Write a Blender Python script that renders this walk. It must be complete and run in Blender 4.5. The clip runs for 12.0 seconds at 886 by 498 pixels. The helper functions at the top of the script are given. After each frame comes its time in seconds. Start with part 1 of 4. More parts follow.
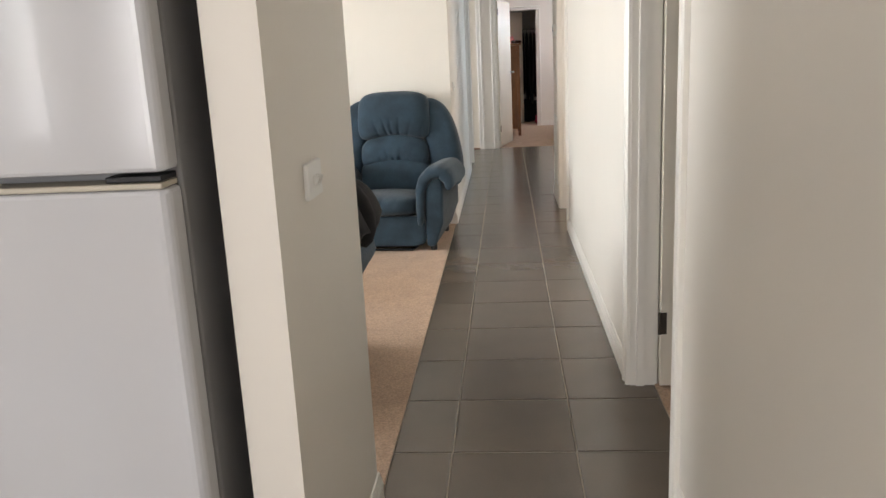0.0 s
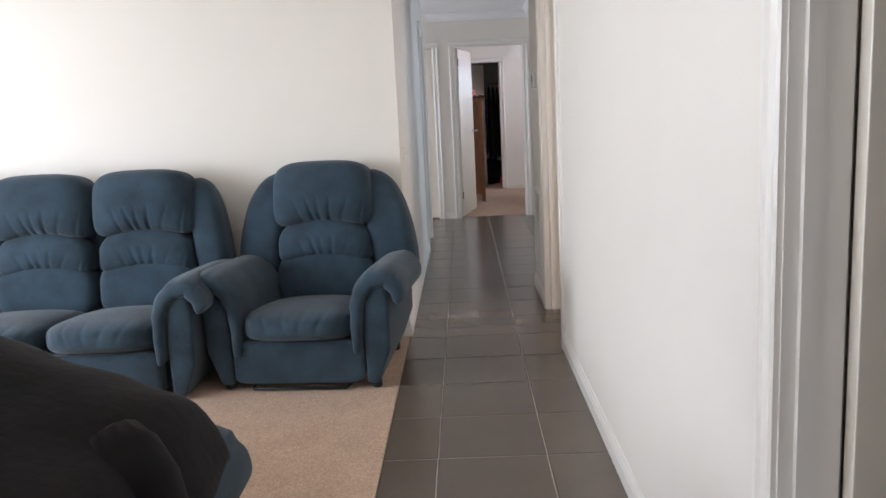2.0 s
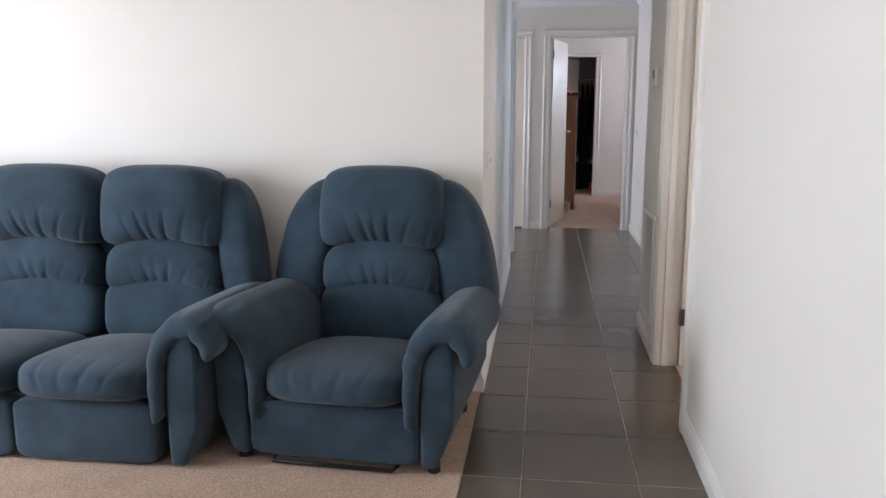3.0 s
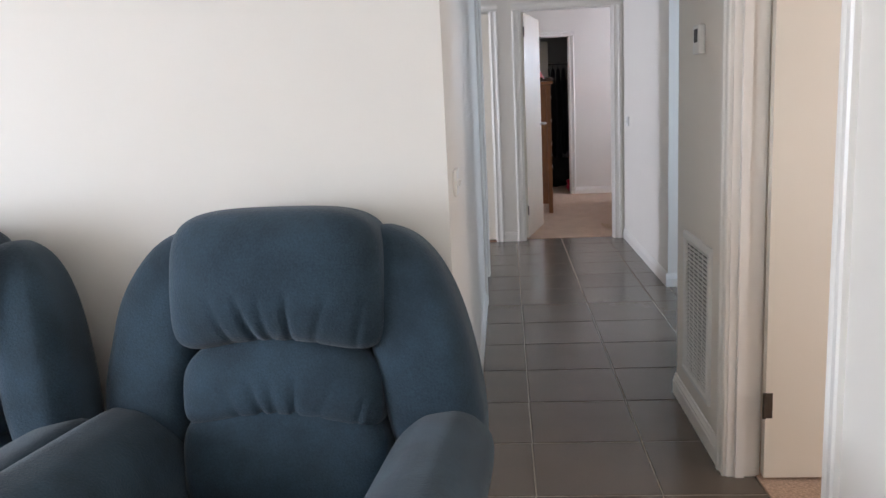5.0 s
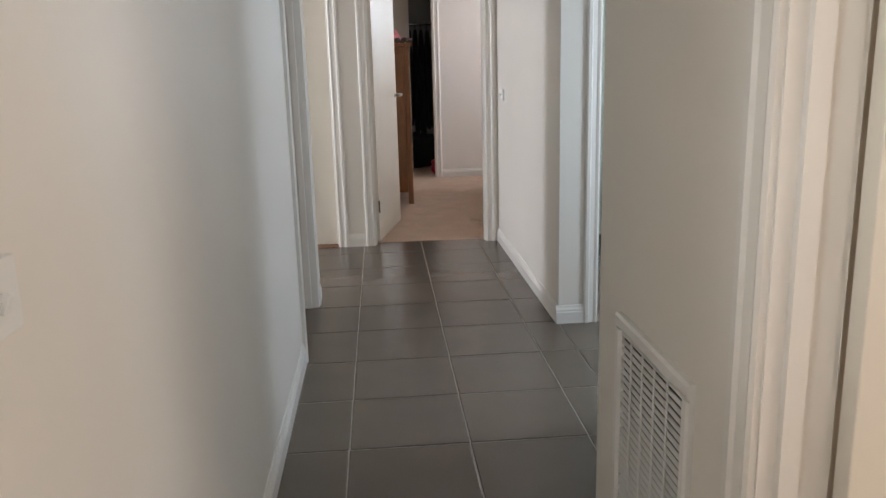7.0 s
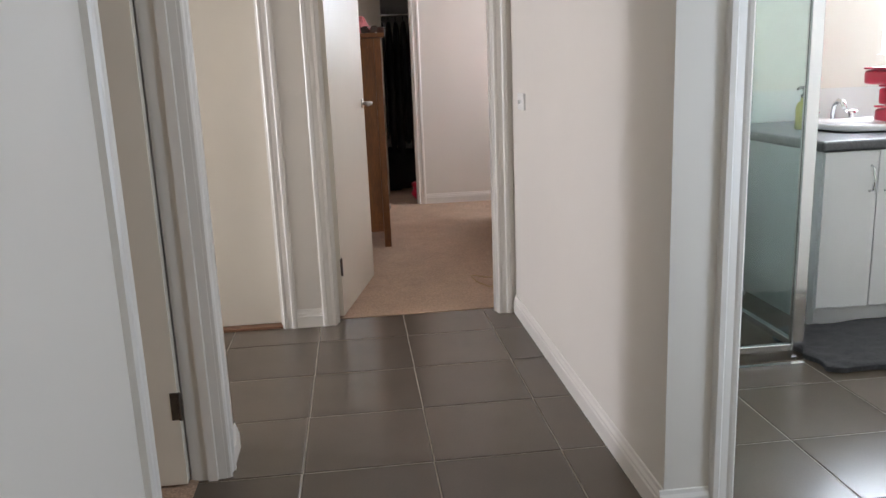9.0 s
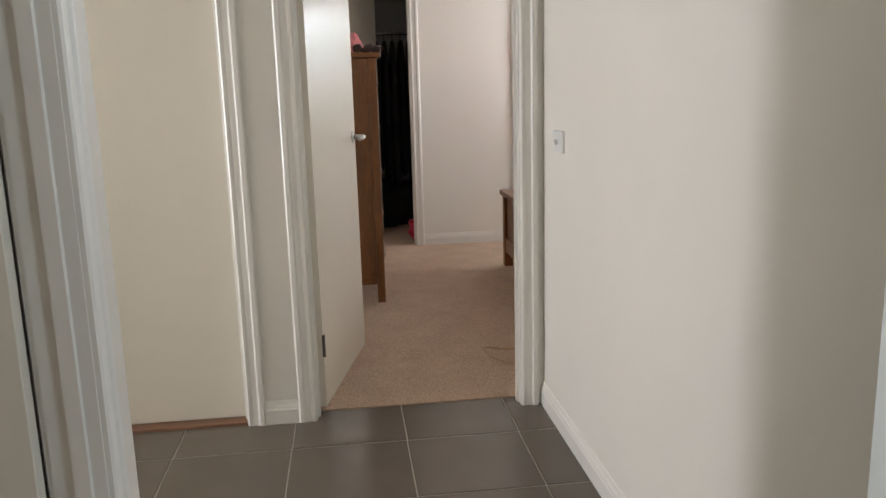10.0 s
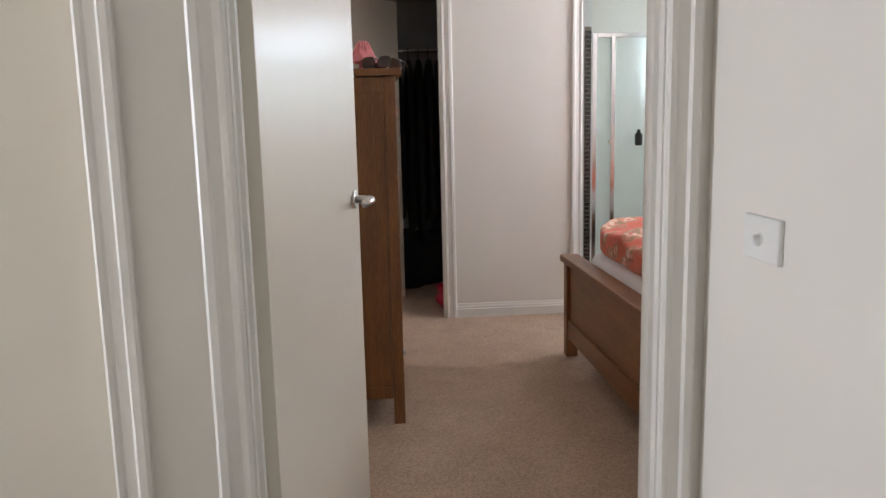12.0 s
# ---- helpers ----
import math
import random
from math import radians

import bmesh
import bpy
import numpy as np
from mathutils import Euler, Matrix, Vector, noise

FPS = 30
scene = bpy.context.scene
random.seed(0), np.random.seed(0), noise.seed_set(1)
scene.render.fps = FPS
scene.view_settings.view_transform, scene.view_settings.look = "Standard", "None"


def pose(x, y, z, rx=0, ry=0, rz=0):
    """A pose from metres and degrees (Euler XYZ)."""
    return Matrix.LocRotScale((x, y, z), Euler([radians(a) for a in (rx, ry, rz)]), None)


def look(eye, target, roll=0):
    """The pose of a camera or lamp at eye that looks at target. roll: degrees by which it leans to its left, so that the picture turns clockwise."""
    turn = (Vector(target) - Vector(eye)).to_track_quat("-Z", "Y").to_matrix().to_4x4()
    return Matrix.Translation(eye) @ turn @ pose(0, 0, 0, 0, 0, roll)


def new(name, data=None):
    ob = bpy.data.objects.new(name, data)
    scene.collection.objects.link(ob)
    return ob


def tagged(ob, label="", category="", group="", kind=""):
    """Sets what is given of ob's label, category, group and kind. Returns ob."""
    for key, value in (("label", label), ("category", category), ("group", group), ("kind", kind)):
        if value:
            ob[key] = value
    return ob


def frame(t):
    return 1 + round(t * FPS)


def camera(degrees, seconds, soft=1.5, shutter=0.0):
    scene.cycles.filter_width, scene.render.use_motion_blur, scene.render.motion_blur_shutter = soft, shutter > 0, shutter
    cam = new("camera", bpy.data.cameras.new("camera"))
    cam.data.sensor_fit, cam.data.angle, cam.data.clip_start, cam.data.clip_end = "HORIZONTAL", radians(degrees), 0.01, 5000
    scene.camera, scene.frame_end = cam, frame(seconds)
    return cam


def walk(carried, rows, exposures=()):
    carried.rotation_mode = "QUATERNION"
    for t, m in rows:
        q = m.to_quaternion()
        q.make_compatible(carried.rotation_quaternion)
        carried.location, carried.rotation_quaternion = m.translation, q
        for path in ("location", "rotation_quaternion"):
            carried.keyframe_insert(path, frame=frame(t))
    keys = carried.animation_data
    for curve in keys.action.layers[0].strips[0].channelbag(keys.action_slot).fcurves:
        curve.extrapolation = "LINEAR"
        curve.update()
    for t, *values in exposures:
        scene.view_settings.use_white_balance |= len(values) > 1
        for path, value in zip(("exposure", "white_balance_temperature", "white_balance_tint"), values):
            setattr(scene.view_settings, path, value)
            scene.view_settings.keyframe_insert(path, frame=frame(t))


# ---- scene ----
cam = camera(58.5, 12.0)
PATH = [
    (0, (-0.059, 0.279, 1.267), (-0.222, 2.217, 0.798), -2.8),
    (0.5, (-0.097, 0.672, 1.263), (-0.113, 2.627, 0.84), -2.7),
    (1, (-0.096, 1.083, 1.242), (-0.015, 3.039, 0.834), -1.9),
    (1.5, (-0.121, 1.516, 1.264), (-0.121, 3.48, 0.886), -1.2),
    (2, (-0.117, 1.913, 1.269), (-0.172, 3.883, 0.929), -2.8),
    (2.5, (-0.09, 2.366, 1.251), (-0.247, 4.333, 0.921), -2.4),
    (2.7, (-0.156, 2.587, 1.285), (-0.378, 4.545, 0.942), 0.1),
    (4.3, (-0.255, 3.782, 1.284), (-0.631, 5.714, 0.931), -3.2),
    (4.5, (-0.278, 3.938, 1.264), (-0.634, 5.872, 0.902), -3.2),
    (5, (-0.308, 4.316, 1.276), (-0.47, 6.275, 0.91), -2.8),
    (5.5, (-0.249, 4.717, 1.291), (-0.362, 6.681, 0.934), -2.9),
    (6, (-0.223, 5.102, 1.253), (-0.195, 7.057, 0.83), -2.9),
    (6.5, (-0.182, 5.464, 1.241), (0.104, 7.382, 0.751), -2.5),
    (7, (-0.096, 5.899, 1.245), (0.057, 7.84, 0.79), -1.5),
    (7.2, (-0.083, 6.052, 1.247), (0.022, 8.003, 0.819), -0.9),
    (8.8, (-0.008, 7.544, 1.194), (0.144, 9.49, 0.762), -2.5),
    (9, (-0.011, 7.706, 1.195), (0.199, 9.645, 0.749), -2.3),
    (9.5, (0.019, 8.093, 1.191), (0.312, 10.024, 0.757), -1.5),
    (10, (0.014, 8.544, 1.221), (0.249, 10.491, 0.826), -1.6),
    (10.5, (-0.031, 8.916, 1.235), (0.279, 10.857, 0.865), -2.4),
    (11, (0.024, 9.272, 1.224), (0.359, 11.211, 0.865), -2.3),
    (11.5, (0.072, 9.595, 1.227), (0.314, 11.551, 0.885), -1.3),
    (12, (0.099, 9.958, 1.246), (0.279, 11.922, 0.917), -1.3),
]
EXPOSURES = [(0.0, 0.12, 6750, 13), (0.5, 0.16, 6550, 12), (1.0, 0.02, 6300, 10), (1.5, -0.02, 6300, 13), (2.5, -0.22, 6050, 17), (4.5, -0.06, 6000, 17), (5.5, -0.10, 6250, 15),
             (6.0, 0.04, 6450, 17), (6.5, -0.05, 6500, 15), (7.0, -0.05, 6650, 14), (9.0, -0.05, 6800, 17), (9.5, -0.08, 8300, 20), (10.0, -0.05, 7000, 12), (10.5, -0.05, 6600, 12), (12.0, -0.08, 6650, 13)]
walk(cam, [(t, look(eye, target, roll)) for t, eye, target, roll in PATH], EXPOSURES)

# ---- world, lamps, exposure ----
world = bpy.data.worlds.new("sky")
world.use_nodes = True
scene.world = world
sky = world.node_tree.nodes.new("ShaderNodeTexSky")
sky.sky_type, sky.sun_disc = "NISHITA", False
sky.sun_elevation, sky.sun_rotation = radians(48), radians(200)
back = world.node_tree.nodes["Background"]
back.inputs["Strength"].default_value = 0.12
world.node_tree.links.new(sky.outputs[0], back.inputs[0])

sun = new("sun", bpy.data.lights.new("sun", "SUN"))
sun.data.energy, sun.data.angle, sun.data.color = 2.5, radians(0.5), (1, 0.95, 0.88)
sun.matrix_world = look((-1, -8, 12), (0, 0, 0))


def window_lamp(eye, way, width, height, watts, color=(0.86, 0.93, 1.0)):
    """Daylight that comes in by a window's opening."""
    lamp = new("window_daylight", bpy.data.lights.new("window_daylight", "AREA"))
    lamp.data.shape, lamp.data.size, lamp.data.size_y = "RECTANGLE", width, height
    lamp.data.energy, lamp.data.color = watts, color
    lamp.matrix_world = look(eye, Vector(eye) + Vector(way))
    return lamp


CEIL = 2.40
WARM, COOL = (1.0, 0.95, 0.885), (0.72, 0.86, 1.0)
window_lamp((-4.95, 3.75, 1.35), (1, 0, -0.45), 2.5, 1.6, 190, (0.86, 0.935, 1.0))   # living room
window_lamp((-1.1, -2.95, 1.4), (0, 1, 0), 2.3, 1.4, 74, (0.97, 0.975, 1.0))                     # kitchen
for x, w in ((-4.05, 0.20), (-3.62, 0.12), (-3.15, 0.26)):                         # kitchen side window, between its blinds
    window_lamp((x, -2.95, 1.5), (0, 1, 0), w, 1.3, 30 * w, (0.95, 0.97, 1.0))
window_lamp((3.25, 13.9, 1.5), (-1, 0, 1.0), 1.1, 1.0, 66, (0.80, 0.87, 1.0))     # bedroom
window_lamp((-3.45, 8.2, 1.4), (1, 0, 0), 1.5, 1.2, 11, WARM)                      # west room
window_lamp((3.45, 5.2, 1.4), (-1, 0, 0), 1.6, 1.2, 47, (1.0, 0.92, 0.85))         # east room
window_lamp((3.08, 11.82, 1.65), (0, -1, 0), 0.6, 0.8, 58, COOL)                   # bathroom
window_lamp((1.96, 8.74, 1.3), (-1, 0, 0), 0.46, 1.5, 22, (0.66, 0.82, 1.0))                     # nook
window_lamp((-4.15, 11.1, 1.25), (1, 0, 0), 0.45, 1.7, 88, (0.78, 0.86, 1.0))                  # entry recess
window_lamp((2.7, 16.4, 1.7), (0, -1, 0), 0.5, 0.6, 24, COOL)                      # ensuite


# ---- materials ----
def material(name, color, rough=0.6, metal=0.0, vary=0.06, scale=3.0, grain=0.0, grain_scale=300.0, bump=0.0, bump_scale=200.0,
             piece=0.0, specular=0.5, transmission=0.0, sheen=0.0, stretch=(1, 1, 1), coat=0.0, wear=0.008):
    m = bpy.data.materials.new(name)
    m.use_nodes = True
    t = m.node_tree
    b = t.nodes["Principled BSDF"]
    b.inputs["Roughness"].default_value, b.inputs["Metallic"].default_value = rough, metal
    b.inputs["Specular IOR Level"].default_value = specular
    b.inputs["Transmission Weight"].default_value = transmission
    b.inputs["Coat Weight"].default_value = coat
    if sheen:
        b.inputs["Sheen Weight"].default_value, b.inputs["Sheen Roughness"].default_value = sheen, 0.5
    co = t.nodes.new("ShaderNodeTexCoord")
    mp = t.nodes.new("ShaderNodeMapping")
    mp.inputs["Scale"].default_value = stretch
    t.links.new(co.outputs["Object"], mp.inputs[0])

    def fuzz(size, detail=3.0):
        n = t.nodes.new("ShaderNodeTexNoise")
        n.inputs["Scale"].default_value, n.inputs["Detail"].default_value = size, detail
        t.links.new(mp.outputs[0], n.inputs["Vector"])
        return n.outputs["Fac"]

    def ramp(source, low, high):
        r = t.nodes.new("ShaderNodeMapRange")
        r.inputs["From Min"].default_value, r.inputs["From Max"].default_value = 0.3, 0.7
        r.inputs["To Min"].default_value, r.inputs["To Max"].default_value = low, high
        t.links.new(source, r.inputs["Value"])
        return r.outputs["Result"]

    def times(a, c):
        n = t.nodes.new("ShaderNodeMath")
        n.operation = "MULTIPLY"
        t.links.new(a, n.inputs[0]), t.links.new(c, n.inputs[1])
        return n.outputs[0]

    value = ramp(fuzz(scale), 1 - vary, 1 + vary)
    if grain:
        value = times(value, ramp(fuzz(grain_scale, 2), 1 - grain, 1 + grain))
    if piece:
        info = t.nodes.new("ShaderNodeObjectInfo")
        r = t.nodes.new("ShaderNodeMapRange")
        r.inputs["To Min"].default_value, r.inputs["To Max"].default_value = 1 - piece, 1 + piece
        t.links.new(info.outputs["Random"], r.inputs["Value"])
        value = times(value, r.outputs["Result"])
    mix = t.nodes.new("ShaderNodeVectorMath")
    mix.operation = "SCALE"
    mix.inputs[0].default_value = color
    t.links.new(value, mix.inputs["Scale"])
    t.links.new(mix.outputs[0], b.inputs["Base Color"])
    t.links.new(ramp(fuzz(scale * 2.3), max(rough - wear, 0.02), min(rough + wear, 1)), b.inputs["Roughness"])
    if bump:
        bu = t.nodes.new("ShaderNodeBump")
        bu.inputs["Strength"].default_value, bu.inputs["Distance"].default_value = bump, 0.004
        t.links.new(fuzz(bump_scale, 4), bu.inputs["Height"])
        t.links.new(bu.outputs[0], b.inputs["Normal"])
    return m


PAINT = material("wall_paint", (0.80, 0.755, 0.68), 0.5, vary=0.02, scale=1.3, bump=0.04, bump_scale=90)
CEILING = material("ceiling_paint", (0.82, 0.81, 0.79), 0.8, vary=0.02)
TRIM = material("gloss_trim_paint", (0.81, 0.775, 0.71), 0.30, vary=0.015, scale=5)
LEAF = material("door_paint", (0.80, 0.74, 0.63), 0.26, vary=0.015, scale=2)
TILE = material("grey_floor_tile", (0.124, 0.097, 0.073), 0.24, vary=0.04, scale=5, grain=0.03, grain_scale=150, piece=0.06)
GROUT = material("tile_grout", (0.33, 0.275, 0.215), 0.9, vary=0.15, scale=9, grain=0.1)
CARPET = material("beige_carpet", (0.50, 0.345, 0.240), 0.95, vary=0.07, scale=6, grain=0.24, grain_scale=130, bump=1.0, bump_scale=170, specular=0.1, sheen=0.15)
FABRIC = material("teal_microfibre", (0.029, 0.051, 0.071), 0.85, vary=0.28, scale=7, grain=0.16, grain_scale=210, bump=0.45, bump_scale=190, specular=0.2, sheen=0.17)
PIPING = material("dark_blue_seam", (0.02, 0.04, 0.06), 0.9)
BLACK_CLOTH = material("black_jacket_cloth", (0.012, 0.010, 0.010), 0.85, vary=0.3, scale=10, bump=0.4, bump_scale=60, specular=0.2, sheen=0.03)
BLACK = material("black_lacquered_wood", (0.012, 0.012, 0.013), 0.3, vary=0.2, scale=20)
DARK_METAL = material("dark_steel", (0.03, 0.03, 0.032), 0.45, 0.7)
CHROME = material("chrome", (0.75, 0.76, 0.77), 0.12, 1.0, vary=0.02)
NICKEL = material("satin_nickel", (0.60, 0.58, 0.55), 0.28, 1.0, vary=0.03)
STEEL = material("worn_hinge_steel", (0.10, 0.085, 0.07), 0.5, 0.8, vary=0.1, scale=40)
PLASTIC = material("white_plastic", (0.80, 0.79, 0.75), 0.35, vary=0.01)
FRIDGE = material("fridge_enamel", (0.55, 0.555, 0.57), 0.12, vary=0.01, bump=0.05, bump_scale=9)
# the shade on the fridge's sides is put into this darker grey
FRIDGE_SHADED_SIDE = material("fridge_side_in_shade", (0.22, 0.22, 0.225), 0.45, vary=0.03)
GASKET = material("fridge_gasket", (0.50, 0.46, 0.38), 0.5)
WOOD = material("oak_stained_wood", (0.235, 0.090, 0.024), 0.40, vary=0.22, scale=7, grain=0.2, grain_scale=60, bump=0.12, bump_scale=50, stretch=(3.0, 3.0, 0.35))
WOOD_LONG = material("oak_stained_rail", (0.235, 0.090, 0.024), 0.40, vary=0.22, scale=7, grain=0.2, grain_scale=60, bump=0.12, bump_scale=50, stretch=(3.0, 0.35, 3.0))
THRESHOLD = material("timber_threshold", (0.22, 0.105, 0.055), 0.5, vary=0.2, scale=9, grain=0.2, stretch=(0.3, 3, 3))
LAMINATE = material("white_laminate", (0.78, 0.79, 0.79), 0.35, vary=0.01)
BENCH = material("dark_bench_edge", (0.10, 0.10, 0.105), 0.4, vary=0.2, scale=60, grain=0.3)
CERAMIC = material("white_ceramic", (0.85, 0.85, 0.85), 0.1, vary=0.01)
WALL_TILE = material("white_wall_tile", (0.80, 0.81, 0.79), 0.15, vary=0.02, piece=0.02)
MOSAIC = material("dark_mosaic", (0.05, 0.045, 0.042), 0.2, vary=0.5, scale=60, piece=0.6)
MAT = material("charcoal_bath_mat", (0.045, 0.045, 0.05), 0.95, vary=0.2, scale=20, grain=0.3, grain_scale=120, bump=1.0, bump_scale=150, sheen=0.1)
RED = material("red_enamel", (0.50, 0.012, 0.045), 0.3, vary=0.05)
SOAP = material("yellow_soap", (0.75, 0.68, 0.18), 0.25, vary=0.03)
PINK = material("pink_petal", (0.80, 0.26, 0.27), 0.7, vary=0.15, scale=30)
BROWN_GLASS = material("tortoise_plastic", (0.05, 0.02, 0.012), 0.12, vary=0.4, scale=60)
# dark cloth taken near black, the gloom inside the wardrobe included in its colour
SHADE_DARK_CLOTH = material("shade_dark_clothes", (0.006, 0.006, 0.007), 0.9, vary=0.4, scale=9, bump=0.4, bump_scale=40)
# wall paint darkened: the wardrobe's dimness is put into its colour
ROBE_SHADED = material("robe_wall_in_shade", (0.55, 0.53, 0.50), 0.6, vary=0.03)
CABLE = material("tan_cable", (0.50, 0.36, 0.18), 0.5)
BRICK = material("red_brick", (0.30, 0.13, 0.09), 0.9, vary=0.2, scale=20, grain=0.2, bump=0.5, bump_scale=80, piece=0.15)
SHEET = material("white_sheet", (0.8, 0.78, 0.76), 0.8, vary=0.03)

GLASS = bpy.data.materials.new("clear_glass")
GLASS.use_nodes = True
g = GLASS.node_tree.nodes["Principled BSDF"]
g.inputs["Base Color"].default_value = (0.84, 0.94, 0.93, 1)
g.inputs["Roughness"].default_value, g.inputs["Transmission Weight"].default_value, g.inputs["IOR"].default_value = 0.02, 1.0, 1.45
FROST = bpy.data.materials.new("soap_filmed_glass")
FROST.use_nodes = True
g = FROST.node_tree.nodes["Principled BSDF"]
g.inputs["Base Color"].default_value = (0.90, 0.95, 0.92, 1)
g.inputs["Roughness"].default_value, g.inputs["Transmission Weight"].default_value, g.inputs["IOR"].default_value = 0.28, 0.75, 1.3
BRIGHT = bpy.data.materials.new("bright_sky_backdrop")
BRIGHT.use_nodes = True
g = BRIGHT.node_tree.nodes["Principled BSDF"]
g.inputs["Base Color"].default_value = (0.8, 0.8, 0.8, 1)
g.inputs["Emission Color"].default_value, g.inputs["Emission Strength"].default_value = (0.9, 0.95, 1.0, 1), 3.0


def floral():
    """Coral quilt cover with cream and green flowers."""
    m = bpy.data.materials.new("coral_floral_cotton")
    m.use_nodes = True
    t = m.node_tree
    b = t.nodes["Principled BSDF"]
    b.inputs["Roughness"].default_value = 0.85
    co = t.nodes.new("ShaderNodeTexCoord")
    wob = t.nodes.new("ShaderNodeTexNoise")
    wob.inputs["Scale"].default_value = 14
    t.links.new(co.outputs["Object"], wob.inputs["Vector"])
    add = t.nodes.new("ShaderNodeMixRGB")
    add.inputs[0].default_value = 0.12
    t.links.new(co.outputs["Object"], add.inputs[1]), t.links.new(wob.outputs["Color"], add.inputs[2])
    v = t.nodes.new("ShaderNodeTexVoronoi")
    v.inputs["Scale"].default_value = 11
    t.links.new(add.outputs[0], v.inputs["Vector"])
    r = t.nodes.new("ShaderNodeValToRGB")
    e = r.color_ramp.elements
    e[0].position, e[0].color = 0.10, (0.72, 0.10, 0.07, 1)
    e[1].position, e[1].color = 0.62, (0.70, 0.17, 0.11, 1)
    for p, c in ((0.22, (0.82, 0.70, 0.55, 1)), (0.33, (0.75, 0.30, 0.20, 1)), (0.45, (0.30, 0.24, 0.12, 1)), (0.50, (0.78, 0.24, 0.17, 1))):
        q = e.new(p)
        q.color = c
    t.links.new(v.outputs["Distance"], r.inputs[0])
    t.links.new(r.outputs[0], b.inputs["Base Color"])
    return m


FLORAL = floral()


# ---- building helpers ----
def part(name, bm, mat, parent=None, label="", smooth=False, soften=0.0, sub=0):
    me = bpy.data.meshes.new(name)
    bmesh.ops.recalc_face_normals(bm, faces=bm.faces)
    bm.to_mesh(me)
    bm.free()
    if smooth:
        for p in me.polygons:
            p.use_smooth = True
    me.materials.append(mat)
    ob = new(name, me)
    if soften:
        mod = ob.modifiers.new("bevel", "BEVEL")
        mod.width, mod.segments, mod.limit_method, mod.angle_limit = soften, 2, "ANGLE", radians(40)
    if sub:
        mod = ob.modifiers.new("subsurf", "SUBSURF")
        mod.levels = mod.render_levels = sub
    if parent:
        ob.parent = parent
    if label:
        tagged(ob, label)
    return ob


def thing(name, m, label, category, group=""):
    ob = new(name)
    ob.empty_display_size = 0.1
    ob.matrix_basis = m
    return tagged(ob, label, category, group)


def setting(ob, label, category):
    return tagged(ob, label, category, kind="structure")


def add_box(bm, x0, x1, y0, y1, z0, z1):
    v = [bm.verts.new((x, y, z)) for z in (z0, z1) for y in (y0, y1) for x in (x0, x1)]
    for f in ((0, 2, 3, 1), (4, 5, 7, 6), (0, 1, 5, 4), (2, 6, 7, 3), (0, 4, 6, 2), (1, 3, 7, 5)):
        bm.faces.new([v[i] for i in f])
    return bm


def box(x0, x1, y0, y1, z0, z1):
    return add_box(bmesh.new(), x0, x1, y0, y1, z0, z1)


def add_prism(bm, profile, origin, u, v, run):
    """A profile in the axes u and v, drawn along run from origin."""
    o, u, v, run = Vector(origin), Vector(u), Vector(v), Vector(run)
    a = [bm.verts.new(o + u * p + v * q) for p, q in profile]
    b = [bm.verts.new(o + u * p + v * q + run) for p, q in profile]
    n = len(a)
    bm.faces.new(a), bm.faces.new(b[::-1])
    for i in range(n):
        bm.faces.new((a[i], b[i], b[(i + 1) % n], a[(i + 1) % n]))
    return bm


def prism(profile, origin, u, v, run):
    return add_prism(bmesh.new(), profile, origin, u, v, run)


def add_rod(bm, a, b, r, n=12, r2=None):
    a, b = Vector(a), Vector(b)
    q = (b - a).to_track_quat("Z", "Y")
    rings = []
    for p, s in ((a, r), (b, r if r2 is None else r2)):
        rings.append([bm.verts.new(p + q @ Vector((s * math.cos(k * math.tau / n), s * math.sin(k * math.tau / n), 0))) for k in range(n)])
    for i in range(n):
        bm.faces.new((rings[0][i], rings[0][(i + 1) % n], rings[1][(i + 1) % n], rings[1][i]))
    bm.faces.new(rings[0][::-1]), bm.faces.new(rings[1])
    return bm


def add_tube(bm, points, r, n=10):
    """A round tube along points."""
    pts = [Vector(p) for p in points]
    rings = []
    for i, p in enumerate(pts):
        d = (pts[min(i + 1, len(pts) - 1)] - pts[max(i - 1, 0)]).normalized()
        q = d.to_track_quat("Z", "Y")
        rings.append([bm.verts.new(p + q @ Vector((r * math.cos(k * math.tau / n), r * math.sin(k * math.tau / n), 0))) for k in range(n)])
    for a, b in zip(rings, rings[1:]):
        best = min(range(n), key=lambda s: sum((a[i].co - b[(i + s) % n].co).length for i in range(0, n, 3)))
        for i in range(n):
            bm.faces.new((a[i], a[(i + 1) % n], b[(i + 1 + best) % n], b[(i + best) % n]))
    bm.faces.new(rings[0][::-1]), bm.faces.new(rings[-1])
    return bm


def lathe(profile, n=20):
    """A turned solid round z from (radius, height) pairs."""
    bm = bmesh.new()
    rings = [[bm.verts.new((r * math.cos(k * math.tau / n), r * math.sin(k * math.tau / n), z)) for k in range(n)] for r, z in profile]
    for a, b in zip(rings, rings[1:]):
        for i in range(n):
            bm.faces.new((a[i], a[(i + 1) % n], b[(i + 1) % n], b[i]))
    bm.faces.new(rings[0][::-1]), bm.faces.new(rings[-1])
    return bm


